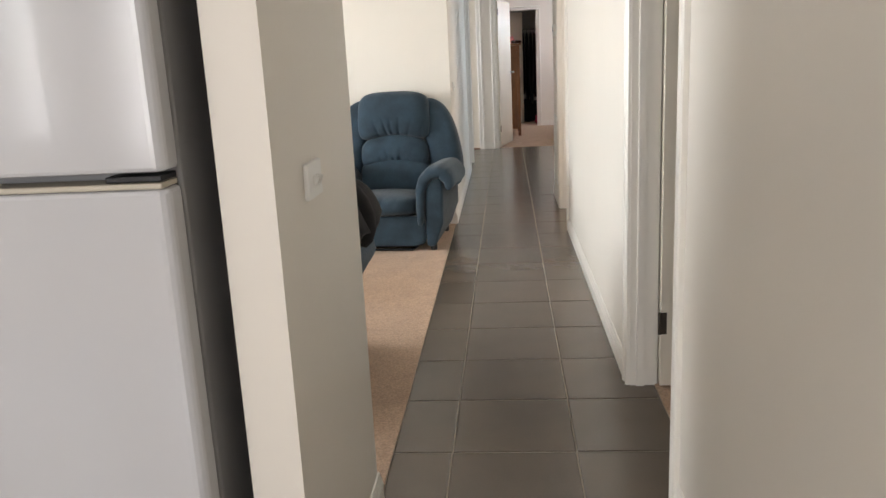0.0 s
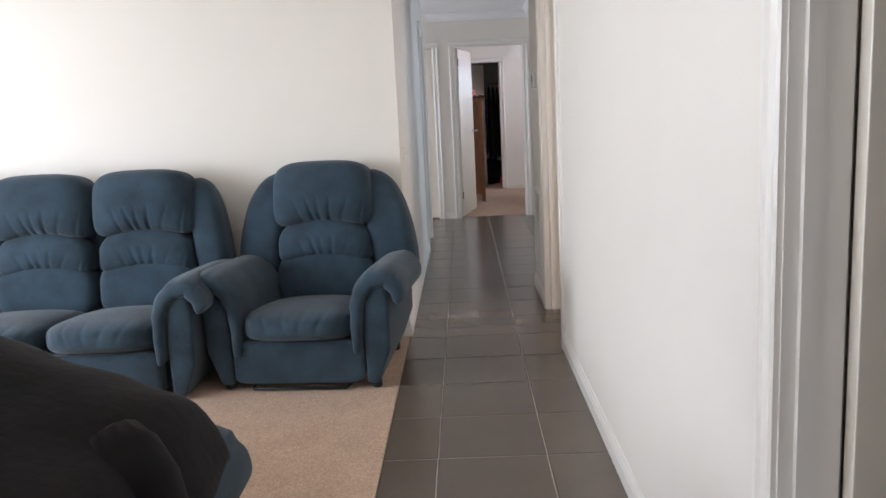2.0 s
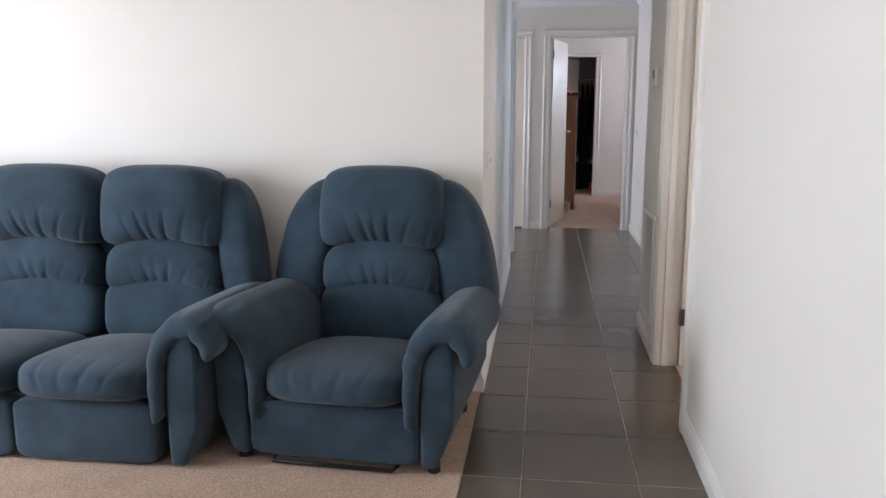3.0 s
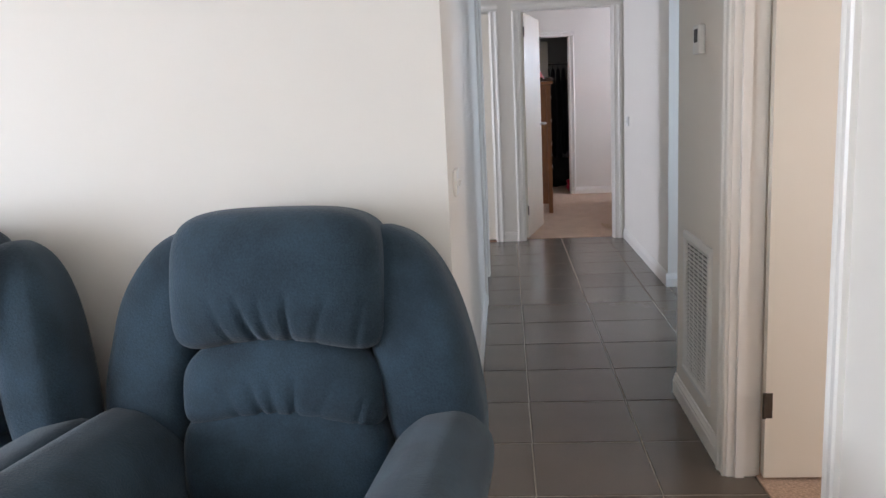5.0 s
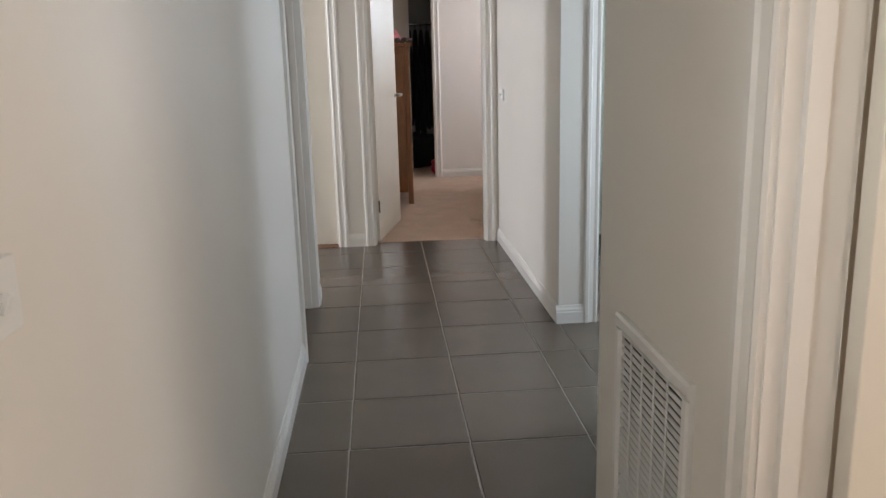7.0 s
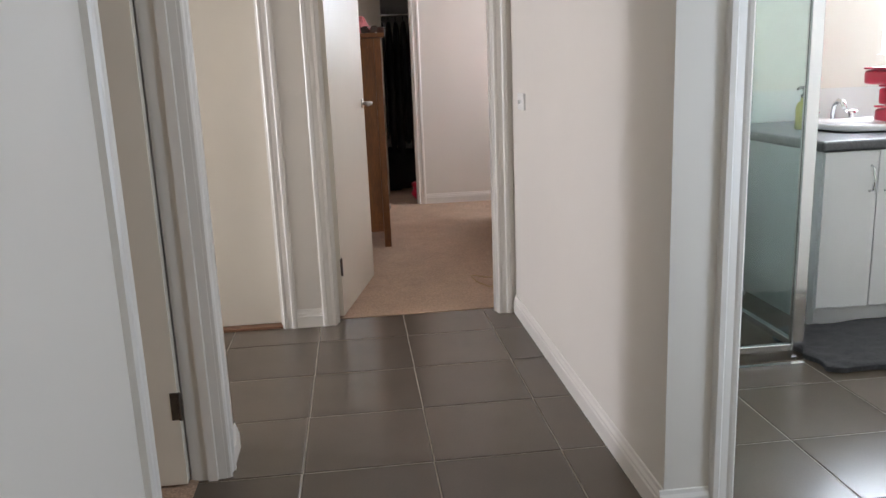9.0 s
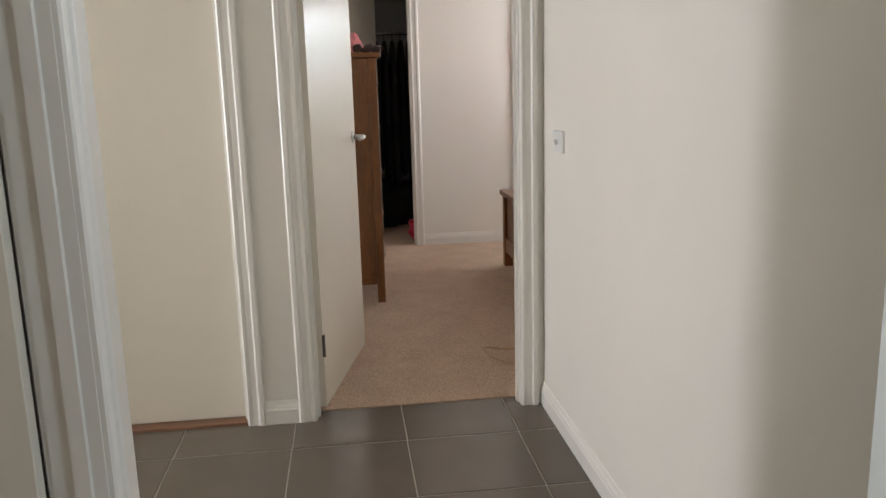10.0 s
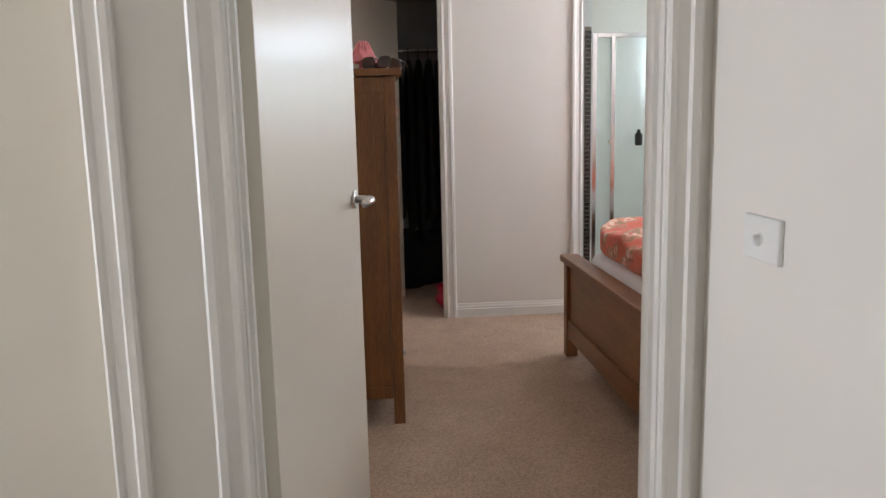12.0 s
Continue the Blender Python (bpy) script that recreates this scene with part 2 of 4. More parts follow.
def pillow(w, d, h, power=5.0, cuts=14, shape=None):
    """A stuffed block round the origin, w x d x h; shape(x, y, z) in -1..1 units and metres moves its surface."""
    bm = bmesh.new()
    bmesh.ops.create_cube(bm, size=2)
    bmesh.ops.subdivide_edges(bm, edges=bm.edges, cuts=cuts, use_grid_fill=True)
    for v in bm.verts:
        c = v.co
        k = max(abs(c.x), abs(c.y), abs(c.z)) / (abs(c.x) ** power + abs(c.y) ** power + abs(c.z) ** power) ** (1 / power)
        u = Vector((c.x * k, c.y * k, c.z * k))
        p = Vector((u.x * w / 2, u.y * d / 2, u.z * h / 2))
        v.co = p + Vector(shape(u.x, u.y, u.z)) if shape else p
    return bm


# ---- the large structure ----
XR, XL, XN = 0.395, -0.455, 0.745      # hall faces: right, left, right past the nook
YB, YE, WT = 6.35, 11.415, 0.095       # living end wall, hall end wall, wall thickness
DOOR_H = 2.015
YN, YS, YW = 7.60, 9.52, 14.765          # nook south face, bathroom wall, bedroom end wall


def wall(name, axis, face, far, a, b, openings=(), mat=PAINT, label="painted plaster wall, warm white", top=CEIL):
    """A wall between the planes face and far of an axis, from a to b along the other; openings: (from, to, sill, head)."""
    lo, hi = min(face, far), max(face, far)
    bm = bmesh.new()

    def put(p, q, z0, z1):
        if q - p > 0.001 and z1 - z0 > 0.001:
            add_box(bm, *((lo, hi, p, q) if axis == "x" else (p, q, lo, hi)), z0, z1)
    at = a
    for p, q, sill, head in sorted(openings):
        put(at, p, 0, top), put(p, q, 0, sill), put(p, q, head, top)
        at = q
    put(at, b, 0, top)
    return setting(part(name, bm, mat), label, "wall")


R1, R2, L1 = (2.36, 3.182), (6.035, 6.837), (9.225, 9.975)
BD, LD, BATH = (-0.140, 0.655), (-1.19, -0.395), (0.932, 1.72)
wall("wall_hall_east", "x", XR, XR + WT, -3.0, YN, [(*R1, 0, DOOR_H), (*R2, 0, DOOR_H)])
wall("wall_nook_south", "y", YN, YN - 0.085, XR + WT, 2.0)
# unseen wall, added to keep the nook lamp off the hall further south
wall("wall_nook_cupboard", "x", 0.70, 0.80, YN, 8.45)
wall("wall_nook_east", "x", 2.0, 2.1, YN - 0.085, YS, [(8.49, 8.99, 0.5, 2.1)])
wall("wall_bath_south", "y", YS, YS + 0.095, XN, 3.5, [(*BATH, 0, DOOR_H)])
wall("wall_hall_north_east", "x", XN, XN + WT, YS + 0.095, YE)
wall("wall_hall_end", "y", YE, YE + WT, -4.2, 1.85, [(*BD, 0, DOOR_H), (*LD, 0, DOOR_H)])
wall("wall_hall_west", "x", XL, XL - WT, YB + 0.1, 10.06, [(*L1, 0, DOOR_H)])
wall("wall_living_north", "y", YB, YB + 0.1, -5.0, XL)
wall("wall_room_west_north", "y", 10.06, 10.16, -4.3, XL)
wall("wall_recess_west", "x", -4.2, -4.3, 10.16, 11.6, [(10.85, 11.35, 0.35, 2.15)])
wall("wall_nib", "x", -0.46, -0.560, 1.615, 2.36)
wall("wall_living_south", "y", 2.36, 2.25, -5.0, -0.560)
wall("wall_living_west", "x", -5.0, -5.15, -3.1, 6.39, [(2.45, 5.05, 0.35, 2.15)])
wall("wall_kitchen_south", "y", -3.0, -3.15, -5.0, 0.49, [(-4.3, -2.9, 0.75, 2.2), (-2.3, 0.1, 0.65, 2.1)])
wall("wall_room_west_west", "x", -3.5, -3.6, 6.39, 10.06, [(7.7, 9.5, 0.75, 2.05)])
wall("wall_room_one_south", "y", -1.5, -1.6, XR + WT, 3.5)
wall("wall_rooms_east", "x", 3.5, 3.6, -1.6, 7.7, [(4.35, 6.05, 0.75, 2.05)])
wall("wall_room_one_north", "y", 3.7, 3.8, XR + WT, 3.5)
wall("wall_room_two_north", "y", 7.1, 7.2, XR + WT, 3.5)
wall("wall_bath_east", "x", 3.4, 3.5, YS + 0.095, 11.95)
wall("wall_bath_north", "y", 11.85, 11.95, 1.85, 3.4, [(2.86, 3.38, 1.13, 2.1)])
wall("wall_bath_return", "x", 1.85, 1.95, YE + WT, 11.85)
wall("wall_bedroom_west", "x", -0.38, -0.48, YE + WT, 16.4)
wall("wall_bedroom_south", "y", 12.15, 12.25, 1.95, 3.3)
wall("wall_bedroom_east", "x", 3.3, 3.4, 12.15, 16.55, [(13.3, 14.5, 0.85, 2.05)])
ROBE_X, ENS_X = (-0.19, 0.553), (1.41, 2.13)
wall("wall_bedroom_north", "y", YW, YW + 0.095, -0.38, 3.3, [(*ROBE_X, 0, DOOR_H), (*ENS_X, 0, DOOR_H)])
wall("wall_robe_east", "x", 1.05, 1.15, YW + 0.095, 16.4)
wall("wall_robe_north", "y", 16.4, 16.5, -0.48, 1.15, mat=ROBE_SHADED)
wall("wall_ensuite_north", "y", 16.45, 16.55, 1.15, 3.3, [(2.4, 3.0, 1.3, 2.1)])
wall("wall_cupboard_back", "y", 11.62, 11.70, -4.3, -0.48)

setting(part("ceiling", box(-5.2, 3.7, -3.2, 16.7, CEIL, CEIL + 0.15), CEILING), "flat white plaster ceiling", "ceiling")
setting(part("ground", box(-60, 60, -60, 60, -0.40, -0.30), GROUT), "bare earth round the house", "ground")
floor = setting(part("floor", box(-5.2, 3.7, -3.2, 16.7, -0.30, -0.0022), GROUT), "tan grouted floor slab under the tiles", "floor")

CARPETS = (("living", (-5.0, -0.458, 2.36, YB)), ("bedroom", (-0.38, 3.3, YE + 0.085, 16.4)), ("west_room", (-3.5, XL - 0.085, 6.39, 10.06)),
           ("room_two", (XR + 0.098, 3.5, 3.8, 7.1)), ("room_one", (XR + 0.098, 3.5, -1.5, 3.7)))
for room, (x0, x1, y0, y1) in CARPETS:
    setting(part("carpet_" + room, box(x0, x1, y0, y1, -0.006, 0.003), CARPET), "beige cut-pile carpet, slightly worn", "carpet")

# cove cornices along the hall end, the living room and the hall sides
COVE = [(0, 0), (0.09, 0), (0.088, -0.010), (0.060, -0.022), (0.036, -0.040), (0.020, -0.064), (0.012, -0.088), (0, -0.09)]
for o, u, run in (((XL, YE, CEIL), (0, -1, 0), (XN - XL, 0, 0)), ((XL, YB, CEIL), (1, 0, 0), (0, 10.06 - YB, 0)), ((XR, -3, CEIL), (-1, 0, 0), (0, YN + 3.014, 0)),
                  ((XN, YS, CEIL), (-1, 0, 0), (0, YE - YS, 0)), ((-5, YB, CEIL), (0, -1, 0), (5 + XL, 0, 0))):
    setting(part("cornice", prism(COVE, o, u, (0, 0, 1), run), CEILING), "small white plaster cove cornice", "trim")

# skirting boards
SKIRT = [(0, 0), (0.014, 0), (0.014, 0.055), (0.011, 0.06), (0.011, 0.068), (0.006, 0.078), (0.004, 0.088), (0, 0.09)]
AW = 0.066                               # architrave width


def skirting(o, out, run):
    setting(part("baseboard", prism(SKIRT, (*o, 0.0), out, (0, 0, 1), (*run, 0)), TRIM), "white gloss moulded skirting board", "skirting board")


skirting((XR, -3.0), (-1, 0, 0), (0, R1[0] - AW + 3.0))
skirting((XR, R1[1] + AW), (-1, 0, 0), (0, R2[0] - R1[1] - 2 * AW))
skirting((XR, R2[1] + AW), (-1, 0, 0), (0, YN + 0.014 - R2[1] - AW))
skirting((XR, YN), (0, 1, 0), (0.305, 0))
skirting((XN - 0.014, YS), (0, -1, 0), (BATH[0] - AW - XN + 0.014, 0))
skirting((XN, YS), (-1, 0, 0), (0, YE - YS))
skirting((XL, YB - 0.014), (1, 0, 0), (0, L1[0] - AW - YB + 0.014))
skirting((XL, L1[1] + AW), (1, 0, 0), (0, 10.174 - L1[1] - AW))
skirting((-4.2, 10.16), (0, 1, 0), (4.2 + XL, 0))
skirting((-4.2, YE), (0, -1, 0), (LD[0] - AW + 4.2, 0))
skirting((LD[1] + AW, YE), (0, -1, 0), (BD[0] - LD[1] - 2 * AW, 0))
skirting((-5.0, YB), (0, -1, 0), (5.0 + XL, 0))
skirting((-0.46, 1.601), (1, 0, 0), (0, 2.374 - 1.601))
skirting((-0.560, 1.615), (0, -1, 0), (0.10, 0))
skirting((-5.0, 2.36), (0, 1, 0), (4.54, 0))
skirting((ROBE_X[1] + AW, YW), (0, -1, 0), (ENS_X[0] - ROBE_X[1] - 2 * AW, 0))
skirting((-0.38, 11.52), (1, 0, 0), (0, YW - 11.52))

# door linings and architraves
ARCH = [(0, 0), (0, 0.010), (0.006, 0.015), (0.014, 0.013), (0.020, 0.010), (0.040, 0.013), (0.046, 0.019), (0.060, 0.019), (AW, 0.014), (AW, 0)]


def door_frame(name, axis, face, far, a, b, sides=(1, 1), stop=0.055, label="white gloss door frame with moulded architraves"):
    """Lining, stops and architraves round an opening from a to b in a wall between face and far."""
    ob = setting(new(name), label, "door frame")
    ob.matrix_basis = pose(a if axis == "y" else face, face if axis == "y" else a, 0)
    back_to = ob.matrix_basis.inverted()
    way = 1 if far > face else -1

    def P(along, depth, z=0.0):
        w = (along, face + way * depth, z) if axis == "y" else (face + way * depth, along, z)
        return back_to @ Vector(w)

    def D(along, depth, z=0.0):
        return (along, way * depth, z) if axis == "y" else (way * depth, along, z)
    deep, t = abs(far - face), 0.004
    for s, end in ((1, a), (-1, b)):
        lining = [(0, 0), (t, 0), (t, stop - 0.03), (0.013, stop - 0.028), (0.013, stop), (t, stop + 0.001), (t, deep), (0, deep)]
        part("jamb", prism(lining, P(end, 0), D(s, 0), D(0, 1), (0, 0, DOOR_H)), TRIM, ob)
    part("head_jamb", prism([(0, 0), (0.004, 0), (0.004, deep), (0, deep)], P(a, 0, DOOR_H), (0, 0, -1), D(0, 1), D(b - a, 0)), TRIM, ob)
    for use, d0, out in ((sides[0], 0, -1), (sides[1], deep, 1)):
        if use:
            for s, end in ((-1, a), (1, b)):
                part("architrave", prism(ARCH, P(end, d0), D(s, 0), D(0, out), (0, 0, DOOR_H)), TRIM, ob)
            part("head_architrave", prism(ARCH, P(a - AW, d0, DOOR_H), (0, 0, 1), D(0, out), D(b - a + 2 * AW, 0)), TRIM, ob)
    return ob


door_frame("door_frame_1", "x", XR, XR + WT, *R1)
door_frame("door_frame_2", "x", XR, XR + WT, *R2)
door_frame("door_frame_3", "x", XL, XL - WT, *L1)
door_frame("door_frame_4", "y", YE, YE + WT, *BD)
door_frame("door_frame_5", "y", YE, YE + WT, *LD, sides=(1, 0))
door_frame("door_frame_6", "y", YS, YS + 0.095, *BATH)
door_frame("door_frame_7", "y", YW, YW + 0.095, *ROBE_X)
door_frame("door_frame_8", "y", YW, YW + 0.095, *ENS_X)


def door(name, hinge, angle, width, label, handle=True, hand=1):
    """A flush door: hinged at the origin, it runs along +x, the lever near its free edge."""
    ob = setting(new(name), label, "door")
    ob.matrix_basis = pose(hinge[0], hinge[1], 0, 0, 0, angle)
    part("leaf", box(0.004, width, -0.0175, 0.0175, 0.012, DOOR_H - 0.012), LEAF, ob, soften=0.002)
    if handle:
        for s in (-1, 1):
            lever = part("door_handle", add_rod(bmesh.new(), (width - 0.06, s * 0.0175, 1.02), (width - 0.06, s * 0.026, 1.02), 0.027, 24), NICKEL, ob,
                         "satin nickel lever handle on a round rose", smooth=False, soften=0.003)
            part("lever", add_tube(bmesh.new(), [(width - 0.06, s * 0.024, 1.02), (width - 0.06, s * 0.055, 1.02), (width - 0.066, s * 0.070, 1.02),
                                                 (width - 0.09, s * 0.075, 1.021), (width - 0.165, s * 0.072, 1.018)], 0.011, 12), NICKEL, lever, smooth=True)
    for z in (0.22, 1.80):
        bm = add_rod(bmesh.new(), (0, hand * 0.02, z), (0, hand * 0.02, z + 0.085), 0.006, 10)
        add_box(bm, 0.0, 0.026, hand * 0.0176, hand * 0.0196, z, z + 0.085)
        part("hinge", bm, STEEL, ob, "worn steel butt hinge")
    return ob


door("door_1", (XR + 0.105, R1[1] - 0.022), 0, 0.80, "open flush white painted door, in shade", hand=-1)
door("door_2", (XR + 0.105, R2[1] - 0.022), 0, 0.80, "open flush white painted door, daylit", hand=-1)
door("door_3", (XL - 0.105, L1[1] - 0.022), 180, 0.77, "open flush white painted bedroom door", hand=1)
door("door_4", (BD[0] + 0.018, YE + 0.092), 77.5, 0.795, "open cream gloss bedroom door with lever handle", hand=-1)
door("door_5", (LD[0] + 0.004, YE + 0.076), 0, LD[1] - LD[0] - 0.008, "closed flush white painted cupboard door", handle=False, hand=1)
door("door_6", (ROBE_X[0] + 0.02, YW + 0.125), 46.5, 0.70, "open flush white door to the dark wardrobe", handle=False, hand=1)
setting(part("threshold", box(LD[0] + 0.005, LD[1] - 0.005, YE + 0.002, YE + 0.057, -0.004, 0.012), THRESHOLD, soften=0.003), "brown timber threshold strip under the cupboard door", "threshold")

# windows that light the rooms
def window(name, axis, at, a, b, sill, head, n=2):
    ob = setting(new(name), "white aluminium framed window", "window")
    mid = ((a + b) / 2, at, sill) if axis == "y" else (at, (a + b) / 2, sill)
    ob.matrix_basis = pose(*mid, 0, 0, 0 if axis == "y" else 90)
    w, h = (b - a) / 2, head - sill
    bm = add_box(bmesh.new(), -w, w, -0.03, 0.03, 0, 0.045)
    add_box(bm, -w, w, -0.03, 0.03, h - 0.045, h)
    for k in range(n + 1):
        x = -w + (2 * w - 0.045) * k / n
        add_box(bm, x, x + 0.045, -0.029, 0.029, 0.046, h - 0.046)
    part("window_frame", bm, TRIM, ob)
    for k in range(n):
        x0, x1 = -w + 0.046 + (2 * w - 0.045) * k / n, -w - 0.001 + (2 * w - 0.045) * (k + 1) / n
        pane = part("pane", box(x0, x1, -0.003, 0.003, 0.046, h - 0.046), GLASS, ob)
        pane.visible_shadow = False
    return ob


window("window_1", "x", -5.09, 2.45, 5.05, 0.35, 2.15, 3)
window("window_2", "y", -3.09, -2.3, 0.1, 0.65, 2.1, 4)
window("window_10", "y", -3.09, -4.3, -2.9, 0.75, 2.2, 2)
window("window_3", "x", -3.55, 7.7, 9.5, 0.75, 2.05)
window("window_4", "x", 3.55, 4.35, 6.05, 0.75, 2.05)
window("window_5", "y", 11.90, 2.86, 3.38, 1.13, 2.1, 1)
window("window_6", "x", 3.35, 13.3, 14.5, 0.85, 2.05)
window("window_9", "x", 2.05, 8.49, 8.99, 0.5, 2.1, 1)
window("window_8", "x", -4.25, 10.85, 11.35, 0.35, 2.15, 1)
window("window_7", "y", 16.50, 2.4, 3.0, 1.3, 2.1, 1)
setting(part("backdrop", box(2.97, 3.6, 12.08, 12.09, 1.0, 2.3), BRIGHT), "overexposed bright daylight outside the window", "backdrop")
# the brick reveal outside the bathroom window
pier = setting(part("brick_pier", box(2.84, 2.96, 12.0, 12.1, 0.0, 2.3), GROUT), "red brick pier outside the window", "wall")
brick_mesh = None
for k in range(12):
    bm = box(-0.052, 0.052, -0.006, 0.006, 0, 0.076)
    if brick_mesh is None:
        first = part("brick", bm, BRICK, pier)
        brick_mesh = first.data
    else:
        bm.free()
        first = new("brick", brick_mesh)
        first.parent = pier
    first.location = (2.90, 11.995, 1.1 + 0.086 * k)


# ---- living room: upholstered suite ----
def dents(x, z, marks, reach):
    """Depth of the stitched pleats: marks of (place, lean, depth, width), fading upwards from the lower seam."""
    s = 0.0
    for px, lean, deep, wide in marks:
        fade = max(0.0, 1 - abs(z + 1.0) / reach)
        s += deep * fade ** 0.7 * math.exp(-(((x - px - lean * (z + 1)) / wide) ** 2))
    return s


PLEATS = ((-0.36, -0.16, 0.010, 0.028), (-0.14, -0.12, 0.020, 0.028), (-0.02, -0.02, 0.016, 0.026), (0.16, 0.05, 0.022, 0.028), (0.36, 0.22, 0.011, 0.030), (0.72, 0.16, 0.009, 0.03), (0.85, 0.10, 0.008, 0.03))


def head_shape(x, y, z):
    bow = 0.055 * (1 - x * x) * max(0.0, -z)                  # lower edge arched upwards in the middle
    front = 1.0 if y < 0 else 0.2
    puff = -0.040 * (1 - x * x) * (1 - (z - 0.1) ** 2) * front
    return ((-0.012 * x * max(0, z)), puff + dents(x, z, PLEATS, 1.0) * max(0.0, -y), bow - 0.010 * x * x * max(0, z))


def mid_shape(x, y, z):
    puff = -0.016 * (1 - z * z) * (1 if y < 0 else 0)
    return (0, puff + dents(x, z, PLEATS, 1.1) * max(0.0, -y) * 0.8, 0.058 * (1 - x * x) - 0.022)


def low_shape(x, y, z):
    return (0, -0.012 * (1 - z * z) * (1 if y < 0 else 0), 0.050 * (1 - x * x) * max(0.0, z))


SEAT_PLEATS = ((-0.55, 0.10, 0.012, 0.035), (-0.2, 0.05, 0.010, 0.035), (0.15, -0.06, 0.012, 0.035), (0.5, -0.12, 0.013, 0.035), (0.8, -0.08, 0.008, 0.04), (-0.85, 0.08, 0.008, 0.04))


def seat_shape(x, y, z):
    crown = 0.022 * (1 - x * x) * (1 - y * y) * max(0.0, z)
    droop = -0.012 * max(0.0, -y) * max(0.0, z)
    return (0, -0.018 * (1 - x * x) * (1 if y < 0 else 0) * (1 - z * z) + dents(x, -z - 0.2, SEAT_PLEATS, 1.3) * max(0.0, -y), crown + droop)


def wing_shape(side, tip):  # wings lean inwards to the top
    def f(x, y, z):
        lean = tip * (0.5 + 0.5 * z) ** 2 + 0.02 * z
        return (-side * lean + 0.010 * math.sin(z * 9) * max(0, -y) * 0.25, -0.02 * (1 - z * z) * (1 if y < 0 else 0), -0.035 * max(0, side * x) * max(0, z))
    return f


def arm_pad(side, front, rear, inner, outer, top, cuts=22):
    """The padded roll of an arm: an arch in section, rising from the seat, over the top and curling down outside."""
    bm = bmesh.new()
    cx = (inner + outer) / 2
    mid = [(inner + 0.030, top - 0.40), (inner + 0.028, top - 0.27), (inner + 0.035, top - 0.17), (inner + 0.065, top - 0.095), (inner + 0.115, top - 0.055), (cx + 0.045, top - 0.045),
           (outer - 0.075, top - 0.062), (outer - 0.042, top - 0.105), (outer - 0.040, top - 0.150)]
    half = [0.026, 0.030, 0.036, 0.041, 0.043, 0.043, 0.044, 0.040, 0.030]
    fine = [(i, f) for i in range(len(mid) - 1) for f in (0.0, 1 / 3, 2 / 3)]
    half = [half[i] * (1 - f) + half[i + 1] * f for i, f in fine] + half[-1:]
    mid = [(mid[i][0] * (1 - f) + mid[i + 1][0] * f, mid[i][1] * (1 - f) + mid[i + 1][1] * f) for i, f in fine] + mid[-1:]
    n = len(mid)

    def normal(i):
        a, b = mid[max(i - 1, 0)], mid[min(i + 1, n - 1)]
        t = Vector((b[0] - a[0], b[1] - a[1])).normalized()
        return Vector((-t.y, t.x))
    up = [Vector(mid[i]) + normal(i) * half[i] for i in range(n)]
    dn = [Vector(mid[i]) - normal(i) * half[i] for i in range(n)]
    tail = Vector(mid[-1]) + (Vector(mid[-1]) - Vector(mid[-2])).normalized() * 0.030
    section = up + [tail] + dn[::-1]
    centre = [Vector(mid[i]) for i in range(n)] + [Vector(mid[-1])] + [Vector(mid[i]) for i in range(n)][::-1]
    depth = rear - front
    stations = [(0.0, 0.30), (0.010, 0.68), (0.028, 0.90), (0.050, 0.98), (0.075, 1.03), (0.11, 1.05), (0.16, 1.03), (0.24, 1.0), (0.36, 1.0), (0.5, 1.0), (depth, 1.0)]
    rings = []
    for j, (d, s) in enumerate(stations):
        rise = -0.045 * d / depth - 0.02 * max(0, 1 - d / 0.25) ** 2
        ring = []
        for k, (p, c) in enumerate(zip(section, centre)):
            fold = 0.15 * math.cos(k * 2.2 + 0.8 * math.sin(k * 0.9)) * math.exp(-((d - 0.05) / 0.045) ** 2)
            q = c + (p - c) * (s + fold)
            ring.append(bm.verts.new((side * q.x, front + d, q.y + rise)))
        rings.append(ring)
    m = len(section)
    for a, b in zip(rings, rings[1:]):
        for i in range(m):
            bm.faces.new((a[i], a[(i + 1) % m], b[(i + 1) % m], b[i]))
    for ring in (rings[0], rings[-1]):
        for i in range(n - 1):
            bm.faces.new((ring[i], ring[i + 1], ring[2 * n - i - 1], ring[2 * n - i]))
        bm.faces.new((ring[n - 1], ring[n], ring[n + 1]))
    return bm


def arm_side(side, front, rear, inner, outer, top, foot_in, low):
    """The upholstered slab under an arm roll; it narrows towards the floor."""
    bm = bmesh.new()
    outline = [(inner + 0.055, low), (outer - foot_in, low), (outer - foot_in * 0.6, low + 0.16), (outer - 0.085, top - 0.16), (outer - 0.10, top - 0.085), (inner + 0.12, top - 0.075), (inner + 0.065, top - 0.15), (inner + 0.05, top - 0.34)]
    rings = []
    for d, s in ((0.0, 0.90), (0.012, 0.97), (0.03, 1.0), (0.3, 1.0), (rear - front, 1.0)):
        cx = sum(p[0] for p in outline) / len(outline)
        rings.append([bm.verts.new((side * (cx + (x - cx) * s), front + d, low + (z - low) * (0.985 if s < 0.95 else 1))) for x, z in outline])
    m = len(outline)
    for a, b in zip(rings, rings[1:]):
        for i in range(m):
            bm.faces.new((a[i], a[(i + 1) % m], b[(i + 1) % m], b[i]))
    bm.faces.new(rings[0][::-1]), bm.faces.new(rings[-1])
    return bm


def moved(bm, x=0.0, y=0.0, z=0.0, rx=0.0, rz=0.0):
    bmesh.ops.transform(bm, matrix=pose(x, y, z, rx, 0, rz), verts=bm.verts)
    return bm


